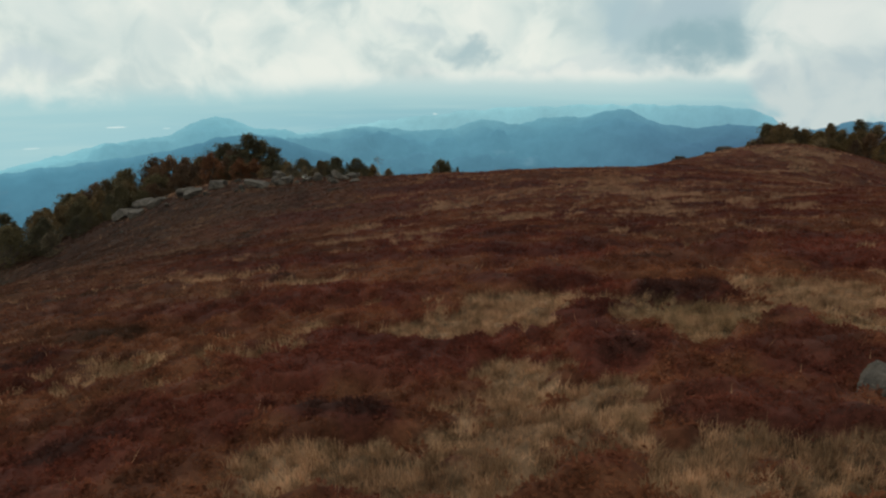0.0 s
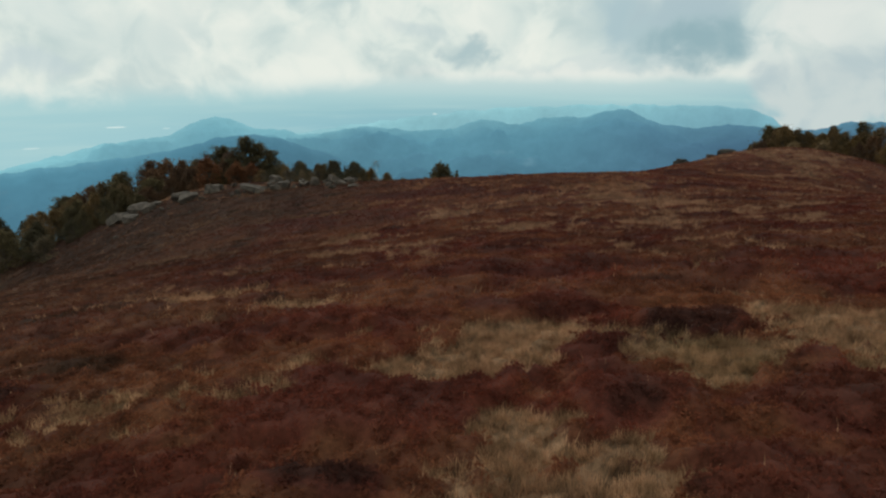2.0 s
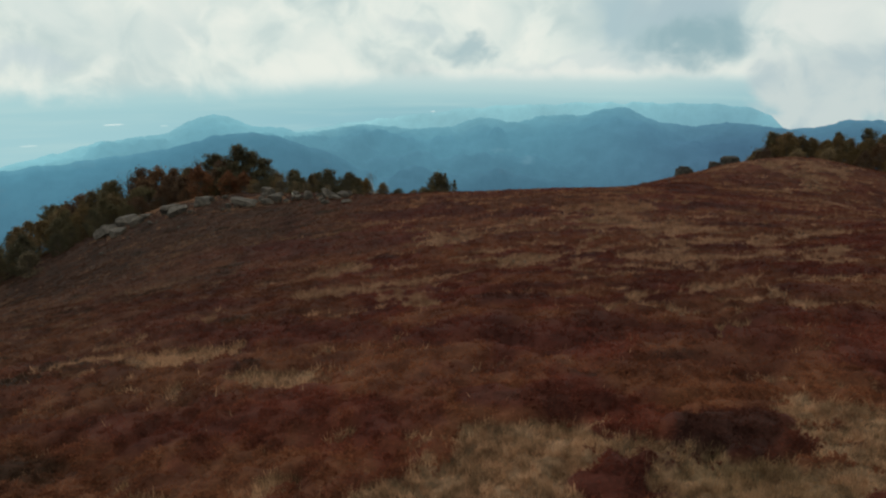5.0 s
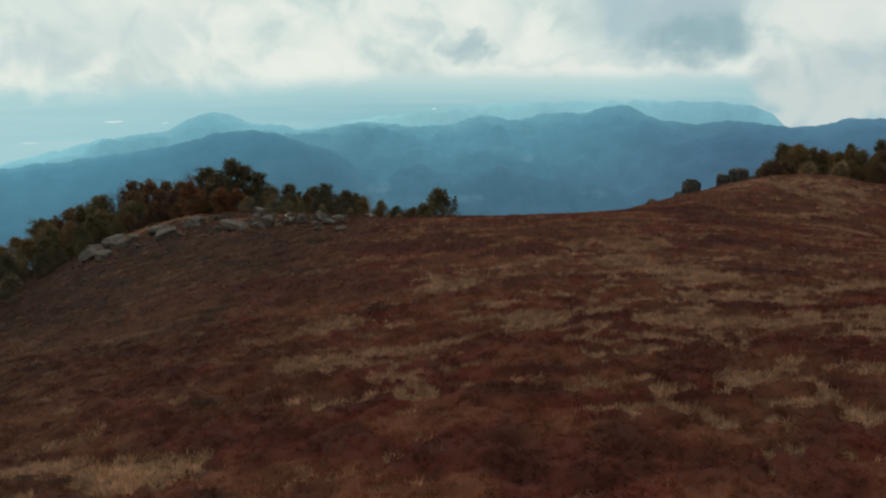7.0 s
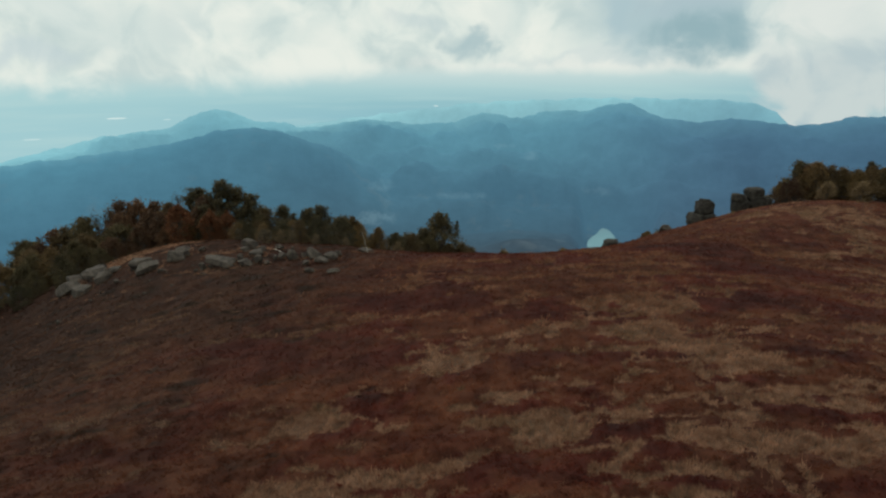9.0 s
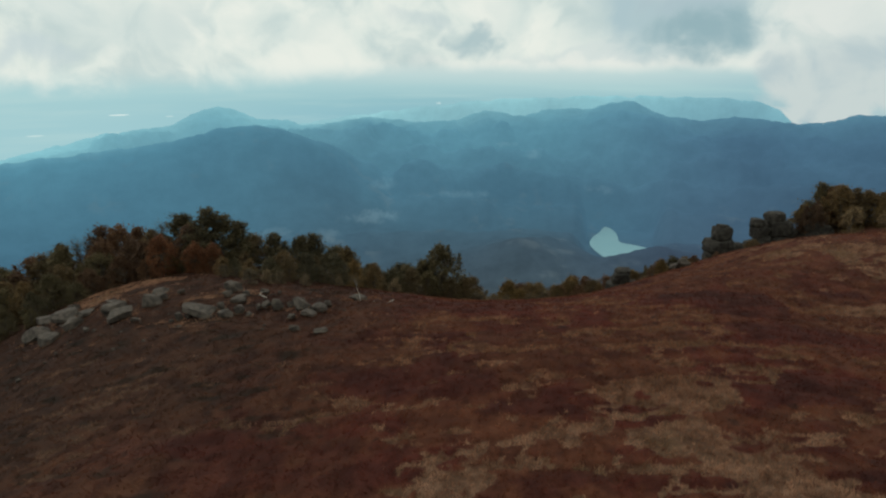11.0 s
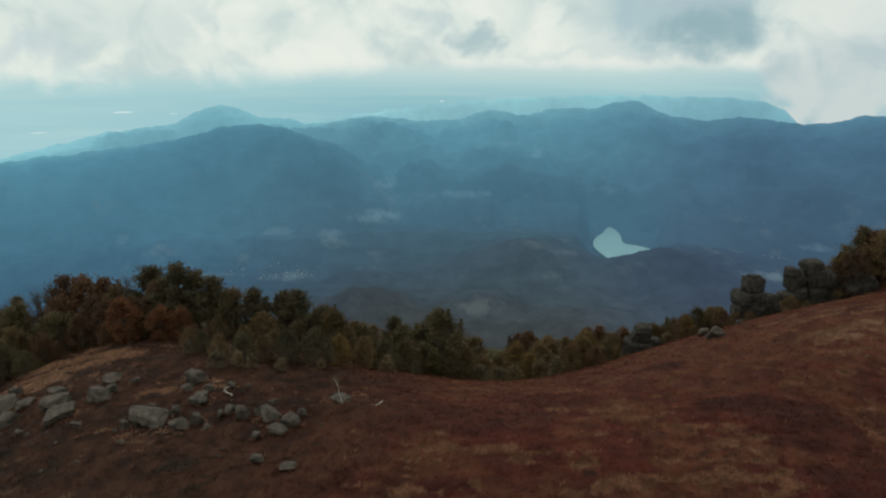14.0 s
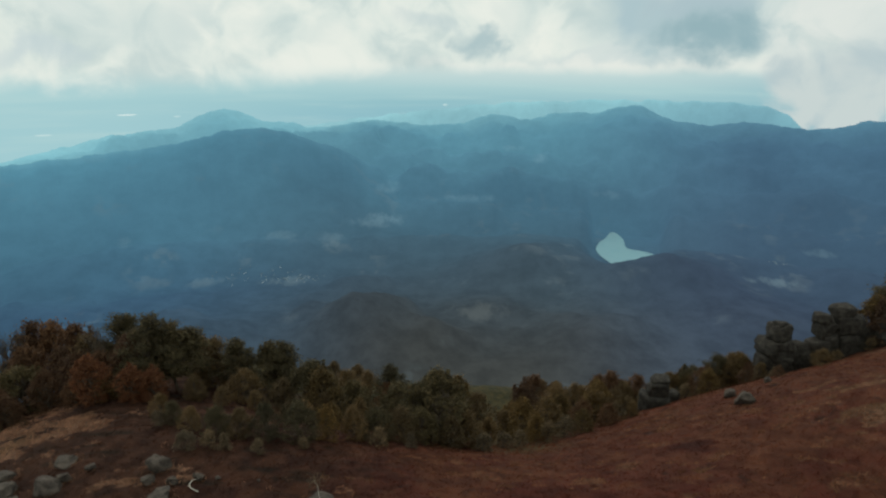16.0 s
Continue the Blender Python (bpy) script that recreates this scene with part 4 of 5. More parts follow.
def broadleaf(kind, seed, high=8.0, wide=0.44, low=0.0, clumps=150, per=36, leaf=0.16, twiggy=False):
    """A tree 8 m high: bent trunk, limbs to clumps of leaves all through an uneven crown."""
    rng = np.random.default_rng(seed)
    limbs, spine = bent_limb((0, 0, -0.4), (rng.normal() * 0.3, rng.normal() * 0.3, high * 0.72), 0.16, 0.05, rng, 6, 0.03)
    spots, sizes = [], []
    lobes = [(rng.uniform(0, 2 * np.pi), rng.uniform(0.35, 0.95), rng.uniform(0.6, 1.0)) for _ in range(7)]
    while len(spots) < clumps:
        t = rng.uniform(low, 1.0) ** 0.9
        a = rng.uniform(0, 2 * np.pi)
        reach = wide * high * (math.sin(math.pi * min(0.98, 0.2 + 0.8 * t)) ** 0.7) * (1.12 - 0.42 * t)
        reach *= 0.70 + 0.48 * max(math.cos(a - l[0]) * l[2] * math.exp(-((t - l[1]) / 0.25) ** 2) for l in lobes)
        r = reach * rng.uniform(0.35, 1.0) ** 0.55
        spots.append((r * math.cos(a), r * math.sin(a), t * high * (0.93 + 0.07 * rng.random()) - 0.25))
        sizes.append(rng.uniform(0.30, 0.62))
    for _ in range(5 if not twiggy else 0):
        a, r, top = rng.uniform(0, 2 * np.pi), rng.uniform(0.05, 0.62) * wide * high, rng.uniform(0.80, 1.0)
        top *= 1 - 0.30 * (r / (wide * high)) ** 1.5
        for f in np.linspace(0.0, 1.0, 6):
            spots.append((r * math.cos(a), r * math.sin(a), high * (top - 0.22 * (1 - f))))
            sizes.append(0.42 - 0.26 * f)
    for p in spots[:: 2 if twiggy else 3]:
        z = np.clip(p[2] * 0.55, 0.5, high * 0.7)
        base = spine[int(np.clip(z / (high * 0.72) * 6, 0, 6))]
        more, pts = bent_limb(base, p, 0.045, 0.012, rng, 3, 0.07)
        limbs += more
        if twiggy:
            for _ in range(5):
                tip = np.array(p) + rng.normal(size=3) * 0.45 + (0, 0, 0.45)
                limbs.append((pts[-2], tip, 0.016, 0.006))
    centres, leaves = [], []
    for p, s in zip(spots, sizes):
        q = rng.normal(size=(per, 3)) * (s * 0.62, s * 0.62, s * 0.48) + p
        centres.append(q)
        leaves.append(rng.uniform(0.6, 1.3, per) * leaf)
    centres, leaves = np.concatenate(centres), np.concatenate(leaves)
    centres[:, 2] = np.maximum(centres[:, 2], 0.05)
    tree = new("tree")
    part("trunk", mesh_from("trunk", *tubes(limbs), bark_mat), tree)
    part("crown", mesh_from("crown", *leaf_cards(centres, leaves, rng), LEAVES[kind], False), tree)
    return tree


def plate_pine(seed, high=9.0, plates=20, low=0.3, wide=0.32):
    """An old pine: a crooked trunk and long limbs that carry flat plates of needles with gaps between."""
    rng = np.random.default_rng(seed)
    limbs, spine = bent_limb((0, 0, -0.4), (rng.normal() * 0.4, rng.normal() * 0.4, high * 0.94), 0.18, 0.04, rng, 6, 0.025)
    centres, sizes = [], []
    for i in range(plates):
        t = low + (1 - low) * (i + 0.6) / plates
        a = i * 2.4 + rng.normal() * 0.5
        reach = wide * high * (1.05 - 0.85 * max(0.0, t - 0.45) / 0.55) * rng.uniform(0.45, 1.05)
        tip = np.array((reach * math.cos(a), reach * math.sin(a), t * high + 0.12 * reach))
        base = spine[int(np.clip(t * 6 - 0.8, 0, 6))]
        more, pts = bent_limb(base, tip, 0.05, 0.014, rng, 4, 0.06)
        limbs += more
        for f in (0.55, 0.8, 1.0):
            p = base + (tip - base) * f
            size = rng.uniform(0.55, 0.95) * (0.7 + 0.3 * f) * (1.15 - 0.45 * t)
            centres.append(rng.normal(size=(120, 3)) * (size * 0.62, size * 0.62, 0.20) + p + (0, 0, 0.12))
            sizes.append(rng.uniform(0.08, 0.19, 120))
    centres.append(rng.normal(size=(150, 3)) * (0.38, 0.38, 0.22) + spine[-1] + (0, 0, 0.15))
    sizes.append(rng.uniform(0.08, 0.17, 150))
    tree = new("pine_tree")
    part("trunk", mesh_from("trunk", *tubes(limbs), bark_mat), tree)
    part("crown", mesh_from("crown", *leaf_cards(np.concatenate(centres), np.concatenate(sizes), rng, 0.2), LEAVES["p"], False), tree)
    return tree


def named(tree, name):
    tree.name = name
    return tree


SORTS = {
    "a": ([broadleaf("a", 11), broadleaf("a", 12, wide=0.38, clumps=105), broadleaf("a", 13, wide=0.34, low=0.1, clumps=105)], "rust-brown autumn beech tree on the rim of the summit", "tree"),
    "r": ([broadleaf("r", 21, wide=0.40), broadleaf("r", 22, wide=0.36)], "bushy orange-red autumn tree at the edge of the wood", "tree"),
    "g": ([broadleaf("g", 31, clumps=135), broadleaf("g", 32, wide=0.36), broadleaf("g", 33, wide=0.46, low=0.04), broadleaf("g", 34, wide=0.35)], "dense dark-green tree on the rim of the summit", "tree"),
    "o": ([broadleaf("o", 41, wide=0.40), broadleaf("o", 42, wide=0.34, low=0.05)], "olive-green tree turning yellow beside the heather", "tree"),
    "k": ([plate_pine(81), plate_pine(82, plates=17, low=0.2), plate_pine(83, plates=23, wide=0.36)], "old pine with flat dark plates of needles", "pine"),
    "c": ([named(broadleaf("p", 91, wide=0.48, clumps=190, leaf=0.15), "pine_tree"), named(broadleaf("p", 92, wide=0.44, clumps=170, leaf=0.15), "pine_tree"), named(broadleaf("p", 93, wide=0.52, clumps=200, leaf=0.15), "pine_tree")], "broad dark bushy pine with boughs down to the heather", "pine"),
    "s": ([broadleaf("s", 61, high=4.0, wide=0.46, low=0.0, clumps=34, per=40, leaf=0.14), broadleaf("s", 62, high=4.0, wide=0.36, low=0.0, clumps=28, per=40, leaf=0.14)], "small yellow-green shrub at the edge of the heather", "shrub"),
    "b": ([broadleaf("b", 71, wide=0.30, low=0.3, clumps=70, per=3, leaf=0.10, twiggy=True)], "half-bare tree with thin grey twigs", "tree"),
}
TALL = {"k": 9.0, "s": 4.0}


def plant(kind, x, y, high, group):
    """Sets a tree of its kind with that height on the ground."""
    pool, label, category = SORTS[kind]
    rng = random.Random(round(x * 7.3 + y * 13.7))
    src = pool[rng.randrange(len(pool))]
    s = 1.05 * high / TALL.get(kind, 8.0)
    w = s * rng.uniform(0.92, 1.12) if s < 1.15 else (s * 0.5 + 0.55) * rng.uniform(0.92, 1.1)
    w *= 1.08
    z = float(ground_z(x, y)) - 0.1
    m = Matrix.Translation((x, y, z)) @ Euler((rng.gauss(0, 0.03), rng.gauss(0, 0.03), rng.uniform(0, 6.28))).to_matrix().to_4x4() @ Matrix.Diagonal((w, w, s, 1))
    ob = copy_thing(src, m)
    if kind == "s":
        ob.name = "shrub"
    tagged(ob, label, category, group)


TREES_BACK = [
    ("k", -76.8, 126.0, 10.5), ("a", -70.0, 125.0, 10.4), ("k", -65.0, 124.5, 10.3), ("b", -63.7, 128.7, 12.0), ("a", -59.3, 128.0, 12.8), ("b", -61.0, 127.0, 12.1),
    ("a", -56.0, 127.5, 12.0), ("a", -52.0, 127.0, 10.6), ("b", -45.0, 120.4, 9.5), ("k", -43.2, 123.8, 10.3), ("k", -36.5, 117.6, 10.0), ("k", -34.0, 118.5, 9.2),
    ("k", -32.5, 120.0, 8.4), ("g", -30.7, 124.0, 7.6), ("k", -27.5, 122.0, 7.6), ("c", -23.2, 122.6, 8.3), ("k", -20.6, 120.9, 8.6), ("c", -17.3, 118.0, 7.4),
    ("o", -14.3, 115.4, 7.1), ("c", -11.5, 119.0, 5.9), ("k", -7.7, 130.6, 8.4), ("c", -5.5, 118.0, 6.9), ("c", -3.0, 115.0, 7.4), ("c", -0.2, 112.3, 9.8),
]
TREES_FRONT = [
    ("a", -54.0, 114.0, 4.6), ("a", -49.5, 116.0, 5.2), ("a", -46.9, 118.0, 6.4), ("a", -47.0, 108.0, 1.2), ("o", -40.5, 113.0, 3.7), ("a", -42.5, 116.5, 6.4),
    ("a", -39.5, 118.0, 8.2), ("r", -41.3, 112.5, 6.4), ("r", -36.4, 112.0, 4.8), ("r", -33.6, 111.6, 4.7), ("g", -29.5, 113.0, 3.6), ("g", -26.0, 112.0, 2.4), ("g", -22.0, 112.0, 2.5),
    ("g", -17.5, 110.0, 2.3), ("g", -15.5, 109.5, 3.0), ("o", -12.6, 110.0, 3.1), ("o", -9.6, 110.5, 2.1), ("g", -6.5, 110.0, 1.7), ("g", -2.2, 109.5, 3.6),
    ("g", 1.4, 109.0, 4.1), ("g", 3.4, 111.0, 5.0), ("s", 5.2, 110.0, 2.3), ("s", -22.6, 104.0, 1.4),
]
TREES_SADDLE = [
    ("g", 5.0, 122.2, 7.3), ("s", 7.6, 112.0, 2.1), ("s", 9.6, 112.5, 2.5), ("a", 15.4, 145.0, 7.3), ("a", 12.4, 133.0, 7.7), ("g", 19.0, 141.0, 6.6),
    ("o", 17.2, 130.0, 5.5), ("a", 28.2, 141.2, 7.9), ("a", 25.0, 137.0, 7.2), ("o", 22.0, 128.0, 5.3), ("c", 39.3, 136.3, 5.7), ("k", 42.7, 136.6, 6.5),
    ("g", 45.7, 138.0, 6.3), ("g", 48.2, 141.0, 6.5), ("s", 36.0, 130.0, 2.5), ("a", 66.8, 135.0, 8.3), ("o", 66.3, 137.8, 8.2), ("r", 64.4, 139.5, 6.6),
    ("o", 61.6, 138.5, 4.8), ("s", 55.5, 132.0, 1.9), ("s", 13.6, 116.0, 2.9), ("s", 32.8, 131.0, 4.7), ("g", 8.5, 124.0, 4.4), ("o", 11.0, 122.0, 6.4),
    ("g", 14.5, 124.0, 6.1), ("a", 19.5, 124.0, 4.6), ("o", 23.5, 132.0, 6.4),
]
TREES_RIGHT = [
    ("a", 72.6, 139.6, 9.6), ("k", 71.5, 141.0, 10.4), ("g", 74.0, 140.4, 9.4), ("g", 76.0, 146.0, 8.2), ("g", 78.7, 138.7, 6.8), ("g", 81.0, 134.0, 6.6),
    ("k", 84.5, 139.0, 7.2), ("g", 88.0, 141.0, 7.0), ("k", 91.5, 140.0, 9.6), ("g", 95.0, 141.0, 10.9), ("o", 83.5, 130.0, 5.2), ("a", 88.0, 131.0, 6.2),
    ("a", 92.5, 132.0, 7.4), ("g", 97.0, 134.0, 10.2), ("g", 101.0, 140.0, 13.1), ("g", 106.0, 138.0, 14.3), ("o", 86.0, 124.0, 4.2), ("g", 90.0, 126.0, 6.6),
    ("a", 82.5, 127.0, 3.9), ("g", 94.0, 124.0, 7.4), ("o", 98.0, 126.0, 8.5), ("g", 73.0, 137.0, 9.2), ("g", 76.2, 139.0, 7.8), ("g", 80.0, 139.5, 6.5),
    ("g", 82.6, 141.0, 6.3), ("g", 86.2, 140.5, 6.6), ("g", 89.8, 139.0, 7.7), ("o", 78.5, 133.0, 5.6), ("s", 71.5, 131.5, 5.0), ("s", 76.5, 129.0, 4.0),
]
TREES_LEFT = [
    ("c", -66.0, 92.0, 6.0), ("k", -69.0, 96.0, 6.6), ("g", -66.0, 100.0, 5.9), ("c", -62.0, 104.0, 5.1), ("g", -60.0, 108.0, 6.0), ("c", -57.0, 110.0, 5.6),
    ("k", -60.0, 118.0, 8.8), ("g", -66.0, 112.0, 6.9), ("c", -72.0, 108.0, 5.1), ("c", -61.0, 92.0, 4.7), ("c", -58.0, 97.0, 3.3), ("c", -54.0, 100.0, 2.5),
    ("c", -56.0, 104.0, 4.0), ("a", -68.0, 118.0, 8.1), ("g", -75.0, 116.0, 6.7), ("s", -57.0, 88.0, 3.6), ("c", -52.5, 108.0, 3.2), ("g", -74.0, 100.0, 4.0),
    ("c", -80.0, 112.0, 4.4),
]
TREES_HOLLOW = [
    ("g", 6.0, 117.0, 4.2), ("o", 12.2, 117.5, 4.1), ("s", 16.0, 118.0, 3.2), ("o", 18.5, 119.0, 3.4), ("a", 22.5, 122.0, 3.4), ("g", 26.0, 123.0, 2.5),
    ("g", 34.5, 134.0, 5.7), ("o", 37.0, 133.0, 4.1), ("g", 40.8, 133.0, 3.4), ("g", 44.3, 135.0, 4.6), ("o", 47.2, 138.0, 5.9), ("o", 10.0, 128.0, 5.2),
    ("g", 17.5, 134.0, 6.8), ("g", 21.0, 138.0, 6.1), ("a", 31.0, 137.0, 6.1), ("g", 52.5, 139.0, 4.9), ("g", -10.0, 114.5, 4.1), ("g", -14.0, 113.0, 3.9),
    ("g", -19.5, 115.0, 4.5), ("g", -24.5, 116.0, 4.7), ("a", -44.5, 113.5, 3.6),
]
TREES_FLANK = [
    ("c", -63.0, 108.0, 6.1), ("g", -58.0, 114.0, 6.5), ("c", -54.5, 118.0, 6.8), ("a", -50.0, 121.0, 7.7), ("g", -47.5, 122.0, 8.4), ("a", -62.0, 121.0, 9.1),
    ("c", -70.0, 119.0, 8.5), ("g", -40.5, 121.0, 8.3), ("c", -38.0, 115.0, 5.2), ("g", -65.0, 105.0, 5.6), ("c", -58.5, 101.0, 3.8), ("c", -63.5, 97.0, 4.8),
    ("c", -71.0, 101.0, 4.5), ("a", -52.0, 112.0, 4.0), ("g", -67.0, 124.0, 10.0), ("a", -56.0, 122.0, 8.9),
]
TREES_SLOPE = [
    ("o", 2.2, 142.3, 7.2), ("g", 17.7, 147.7, 5.8), ("g", 22.4, 127.5, 4.9), ("g", -65.1, 134.1, 6.3), ("o", -66.5, 127.5, 5.9), ("o", -43.1, 147.5, 5.2),
    ("g", 25.2, 124.2, 3.7), ("g", -62.5, 149.2, 5.9), ("g", -51.6, 149.5, 6.1), ("o", 46.9, 136.2, 5.1), ("g", -56.0, 149.1, 7.4), ("a", 38.0, 129.0, 4.7),
    ("a", 43.5, 127.9, 3.3), ("o", -0.4, 120.1, 6.9), ("a", -71.3, 130.7, 6.5), ("o", -38.3, 134.4, 5.9), ("o", -46.2, 148.2, 6.1), ("o", -26.6, 136.5, 6.2),
    ("g", -3.6, 120.3, 6.9), ("g", 2.3, 148.6, 5.5), ("a", 42.7, 148.3, 6.1), ("o", 37.8, 127.5, 4.1),
]
TREES_LOW = [
    ("a", 18.8, 143.9, 5.6), ("a", 44.8, 122.7, 1.9), ("a", -32.1, 124.4, 7.3), ("a", -8.0, 129.4, 6.1), ("o", 25.4, 138.8, 6.3), ("g", 51.6, 124.8, 2.7),
    ("g", -0.7, 147.7, 6.0), ("o", -1.6, 144.8, 6.8), ("o", -60.8, 149.4, 5.6), ("g", -14.8, 145.2, 5.8), ("o", -5.5, 124.0, 5.7), ("o", -22.6, 124.5, 6.1),
    ("g", -20.2, 150.0, 4.3), ("o", -20.1, 134.6, 6.1), ("g", -43.8, 134.1, 5.7), ("g", 28.5, 136.0, 5.6), ("g", -14.1, 130.2, 6.5), ("g", -12.0, 136.4, 6.2),
    ("o", 23.8, 143.2, 5.2), ("g", -75.5, 129.2, 6.9), ("o", -42.9, 134.6, 6.9), ("g", 46.3, 130.2, 3.1),
]
TREES_SKIRT = [
    ("c", -27.6, 103.4, 2.6), ("g", -25.0, 101.6, 2.8), ("c", -22.2, 101.0, 3.2), ("g", -19.6, 100.6, 3.4), ("c", -17.0, 100.6, 3.9), ("c", -14.2, 101.6, 4.2),
    ("o", -11.6, 103.0, 4.0), ("g", -9.2, 104.6, 4.0), ("c", -6.8, 106.6, 4.2), ("g", -4.4, 107.8, 4.4), ("c", -2.0, 108.6, 4.4), ("g", -30.4, 106.0, 2.8),
]
SHRUBS_EDGE = [
    ("s", -23.6, 96.9, 2.1), ("s", -21.6, 97.4, 1.9), ("s", -20.0, 97.0, 1.7), ("s", -16.7, 96.6, 1.5), ("s", -12.9, 98.6, 1.4), ("s", -6.2, 103.6, 2.2),
    ("s", -3.0, 104.4, 1.8), ("s", 5.0, 108.4, 2.4), ("s", -28.8, 102.4, 1.8), ("s", 47.0, 127.5, 1.6), ("s", 58.8, 132.6, 1.8), ("s", 64.0, 133.6, 2.0),
]
for rows, group in ((TREES_SKIRT, "trees behind the boulders"), (SHRUBS_EDGE, "shrubs at the edge of the wood"), (TREES_BACK, "trees behind the boulders"), (TREES_FRONT, "trees behind the boulders"), (TREES_SADDLE, "trees in the saddle"), (TREES_RIGHT, "trees behind the rock tor"), (TREES_LEFT, "trees down the flank"), (TREES_HOLLOW, "trees in the saddle"), (TREES_FLANK, "trees down the flank"), (TREES_SLOPE, "trees down the far slope"), (TREES_LOW, "trees down the far slope")):
    for kind, x, y, high in rows:
        plant(kind, x, y, high, group)
for kind_pool in SORTS.values():
    for src in kind_pool[0]:
        for o in (*src.children_recursive, src):
            bpy.data.objects.remove(o)

# a bare white sapling among the stones
rng_s = np.random.default_rng(9)
limbs, stem = bent_limb((0, 0, -0.15), (-0.55, 0.1, 2.3), 0.024, 0.009, rng_s, 6, 0.015)
for i in range(3, 6):
    for _ in range(2):
        limbs.append((stem[i], stem[i] + np.array((rng_s.normal() * 0.14, rng_s.normal() * 0.14, 0.4)), 0.008, 0.003))
sapling = new("birch_sapling")
part("stem", mesh_from("stem", *tubes(limbs), birch_mat), sapling)
centres = np.concatenate([s + rng_s.normal(size=(130, 3)) * (0.30, 0.30, 0.32) + (0, 0, 0.25) for s in stem[5:]])
part("leaves", mesh_from("leaves", *leaf_cards(centres, rng_s.uniform(0.03, 0.08, len(centres)), rng_s), LEAVES["s"], False), sapling)
sapling.location = (-8.6, 87.0, float(ground_z(-8.6, 87.0)))
tagged(sapling, "thin white birch sapling with a small pale-green crown", "sapling")


def fallen_branch(x, y, turn, size, seed):
    """A bleached, bowed branch with a few side twigs, lying on the heather."""
    rng = np.random.default_rng(seed)
    arc = [np.array((size * (f - 0.5), 0.45 * size * math.sin(math.pi * f) ** 0.8, 0.06 + 0.16 * math.sin(math.pi * f))) for f in np.linspace(0, 1, 9)]
    limbs = [(arc[i], arc[i + 1], 0.036 - 0.003 * i, 0.033 - 0.003 * i) for i in range(8)]
    for i in (3, 5, 6, 7):
        limbs.append((arc[i], arc[i] + rng.normal(size=3) * (0.22, 0.22, 0.05) + (0.12, 0.1, 0.06), 0.016, 0.006))
    ob = new("fallen_branch", mesh_from("fallen_branch", *tubes(limbs, 6), birch_mat))
    ob.matrix_basis = pose(x, y, float(ground_z(x, y)) + 0.10, 0, 0, turn)
    return tagged(ob, "bleached bowed branch lying on the heather", "branch", "fallen branches")


fallen_branch(-19.6, 90.4, 100, 1.9, 41)
fallen_branch(-6.2, 87.8, -165, 2.3, 42)


# ---- stones ----
def boulder(wide, deep, high, seed, blocky=0.5, mat=rock_mat):
    """A weathered granite boulder: a lump cut by a few rough planes, cracked and rounded."""
    bm = bmesh.new()
    bmesh.ops.create_icosphere(bm, subdivisions=4, radius=1.0)
    rng = random.Random(seed)
    cuts = [(Vector((rng.gauss(0, 1), rng.gauss(0, 1), rng.gauss(0, 0.7))).normalized(), rng.uniform(0.46, 0.78) if blocky < 0.8 else rng.uniform(0.82, 1.06)) for _ in range(10)]
    shift = Vector((rng.uniform(0, 90), rng.uniform(0, 90), rng.uniform(0, 90)))
    joints = [rng.uniform(-0.5, 0.6) for _ in range(2)]
    crack = rng.uniform(-0.4, 0.4)
    for v in bm.verts:
        p = v.co.copy()
        power = 18.0 if blocky >= 0.8 else 6.0
        q = p / (abs(p.x) ** power + abs(p.y) ** power + abs(p.z) ** power) ** (1 / power) * 0.82
        for way_, at in cuts:
            over = q.dot(way_) - at
            if over > 0:
                q -= way_ * over * 0.97
        side = Vector((q.x, q.y, 0))
        for joint in joints:
            q -= side * 0.10 * blocky * math.exp(-((q.z - joint) / 0.05) ** 2)
        if blocky >= 0.8 and q.y < 0:
            q.y += 0.12 * math.exp(-((q.x - crack - 0.15 * q.z) / 0.06) ** 2)
        lumps = 0.55 if blocky >= 0.8 else 1.0
        q += p * lumps * (0.08 * noise.fractal(p * 1.7 + shift, 1.0, 2.0, 4) + 0.05 * noise.fractal(p * 6 + shift, 1.0, 2.0, 3))
        v.co = Vector((q.x * wide * 0.62, q.y * deep * 0.62, q.z * high * 0.60))
    low = min(v.co.z for v in bm.verts)
    for v in bm.verts:
        v.co.z -= low
    mesh = bpy.data.meshes.new("boulder")
    for f in bm.faces:
        f.smooth = True
    bm.to_mesh(mesh)
    bm.free()
    mesh.materials.append(mat)
    return mesh


def stone(x, y, wide, high, seed, label, group, base=None, turn=None, blocky=0.5, deep=None, mat=rock_mat, sunk=0.42):
    deep = deep or wide * random.Random(seed).uniform(0.65, 0.95)
    sunk = sunk * high if base is None else 0.0
    ob = new("boulder", boulder(wide, deep, high + sunk, seed, blocky, mat))
    z = float(summit(x, y)) + 0.05 - sunk if base is None else base
    tilt = random.Random(seed + 2)
    lean = 9 if base is None else 3
    ob.matrix_basis = pose(x, y, z, tilt.uniform(-lean, lean), tilt.uniform(-lean, lean), turn if turn is not None else random.Random(seed + 1).uniform(-30, 30))
    return tagged(ob, label, "rock", group)


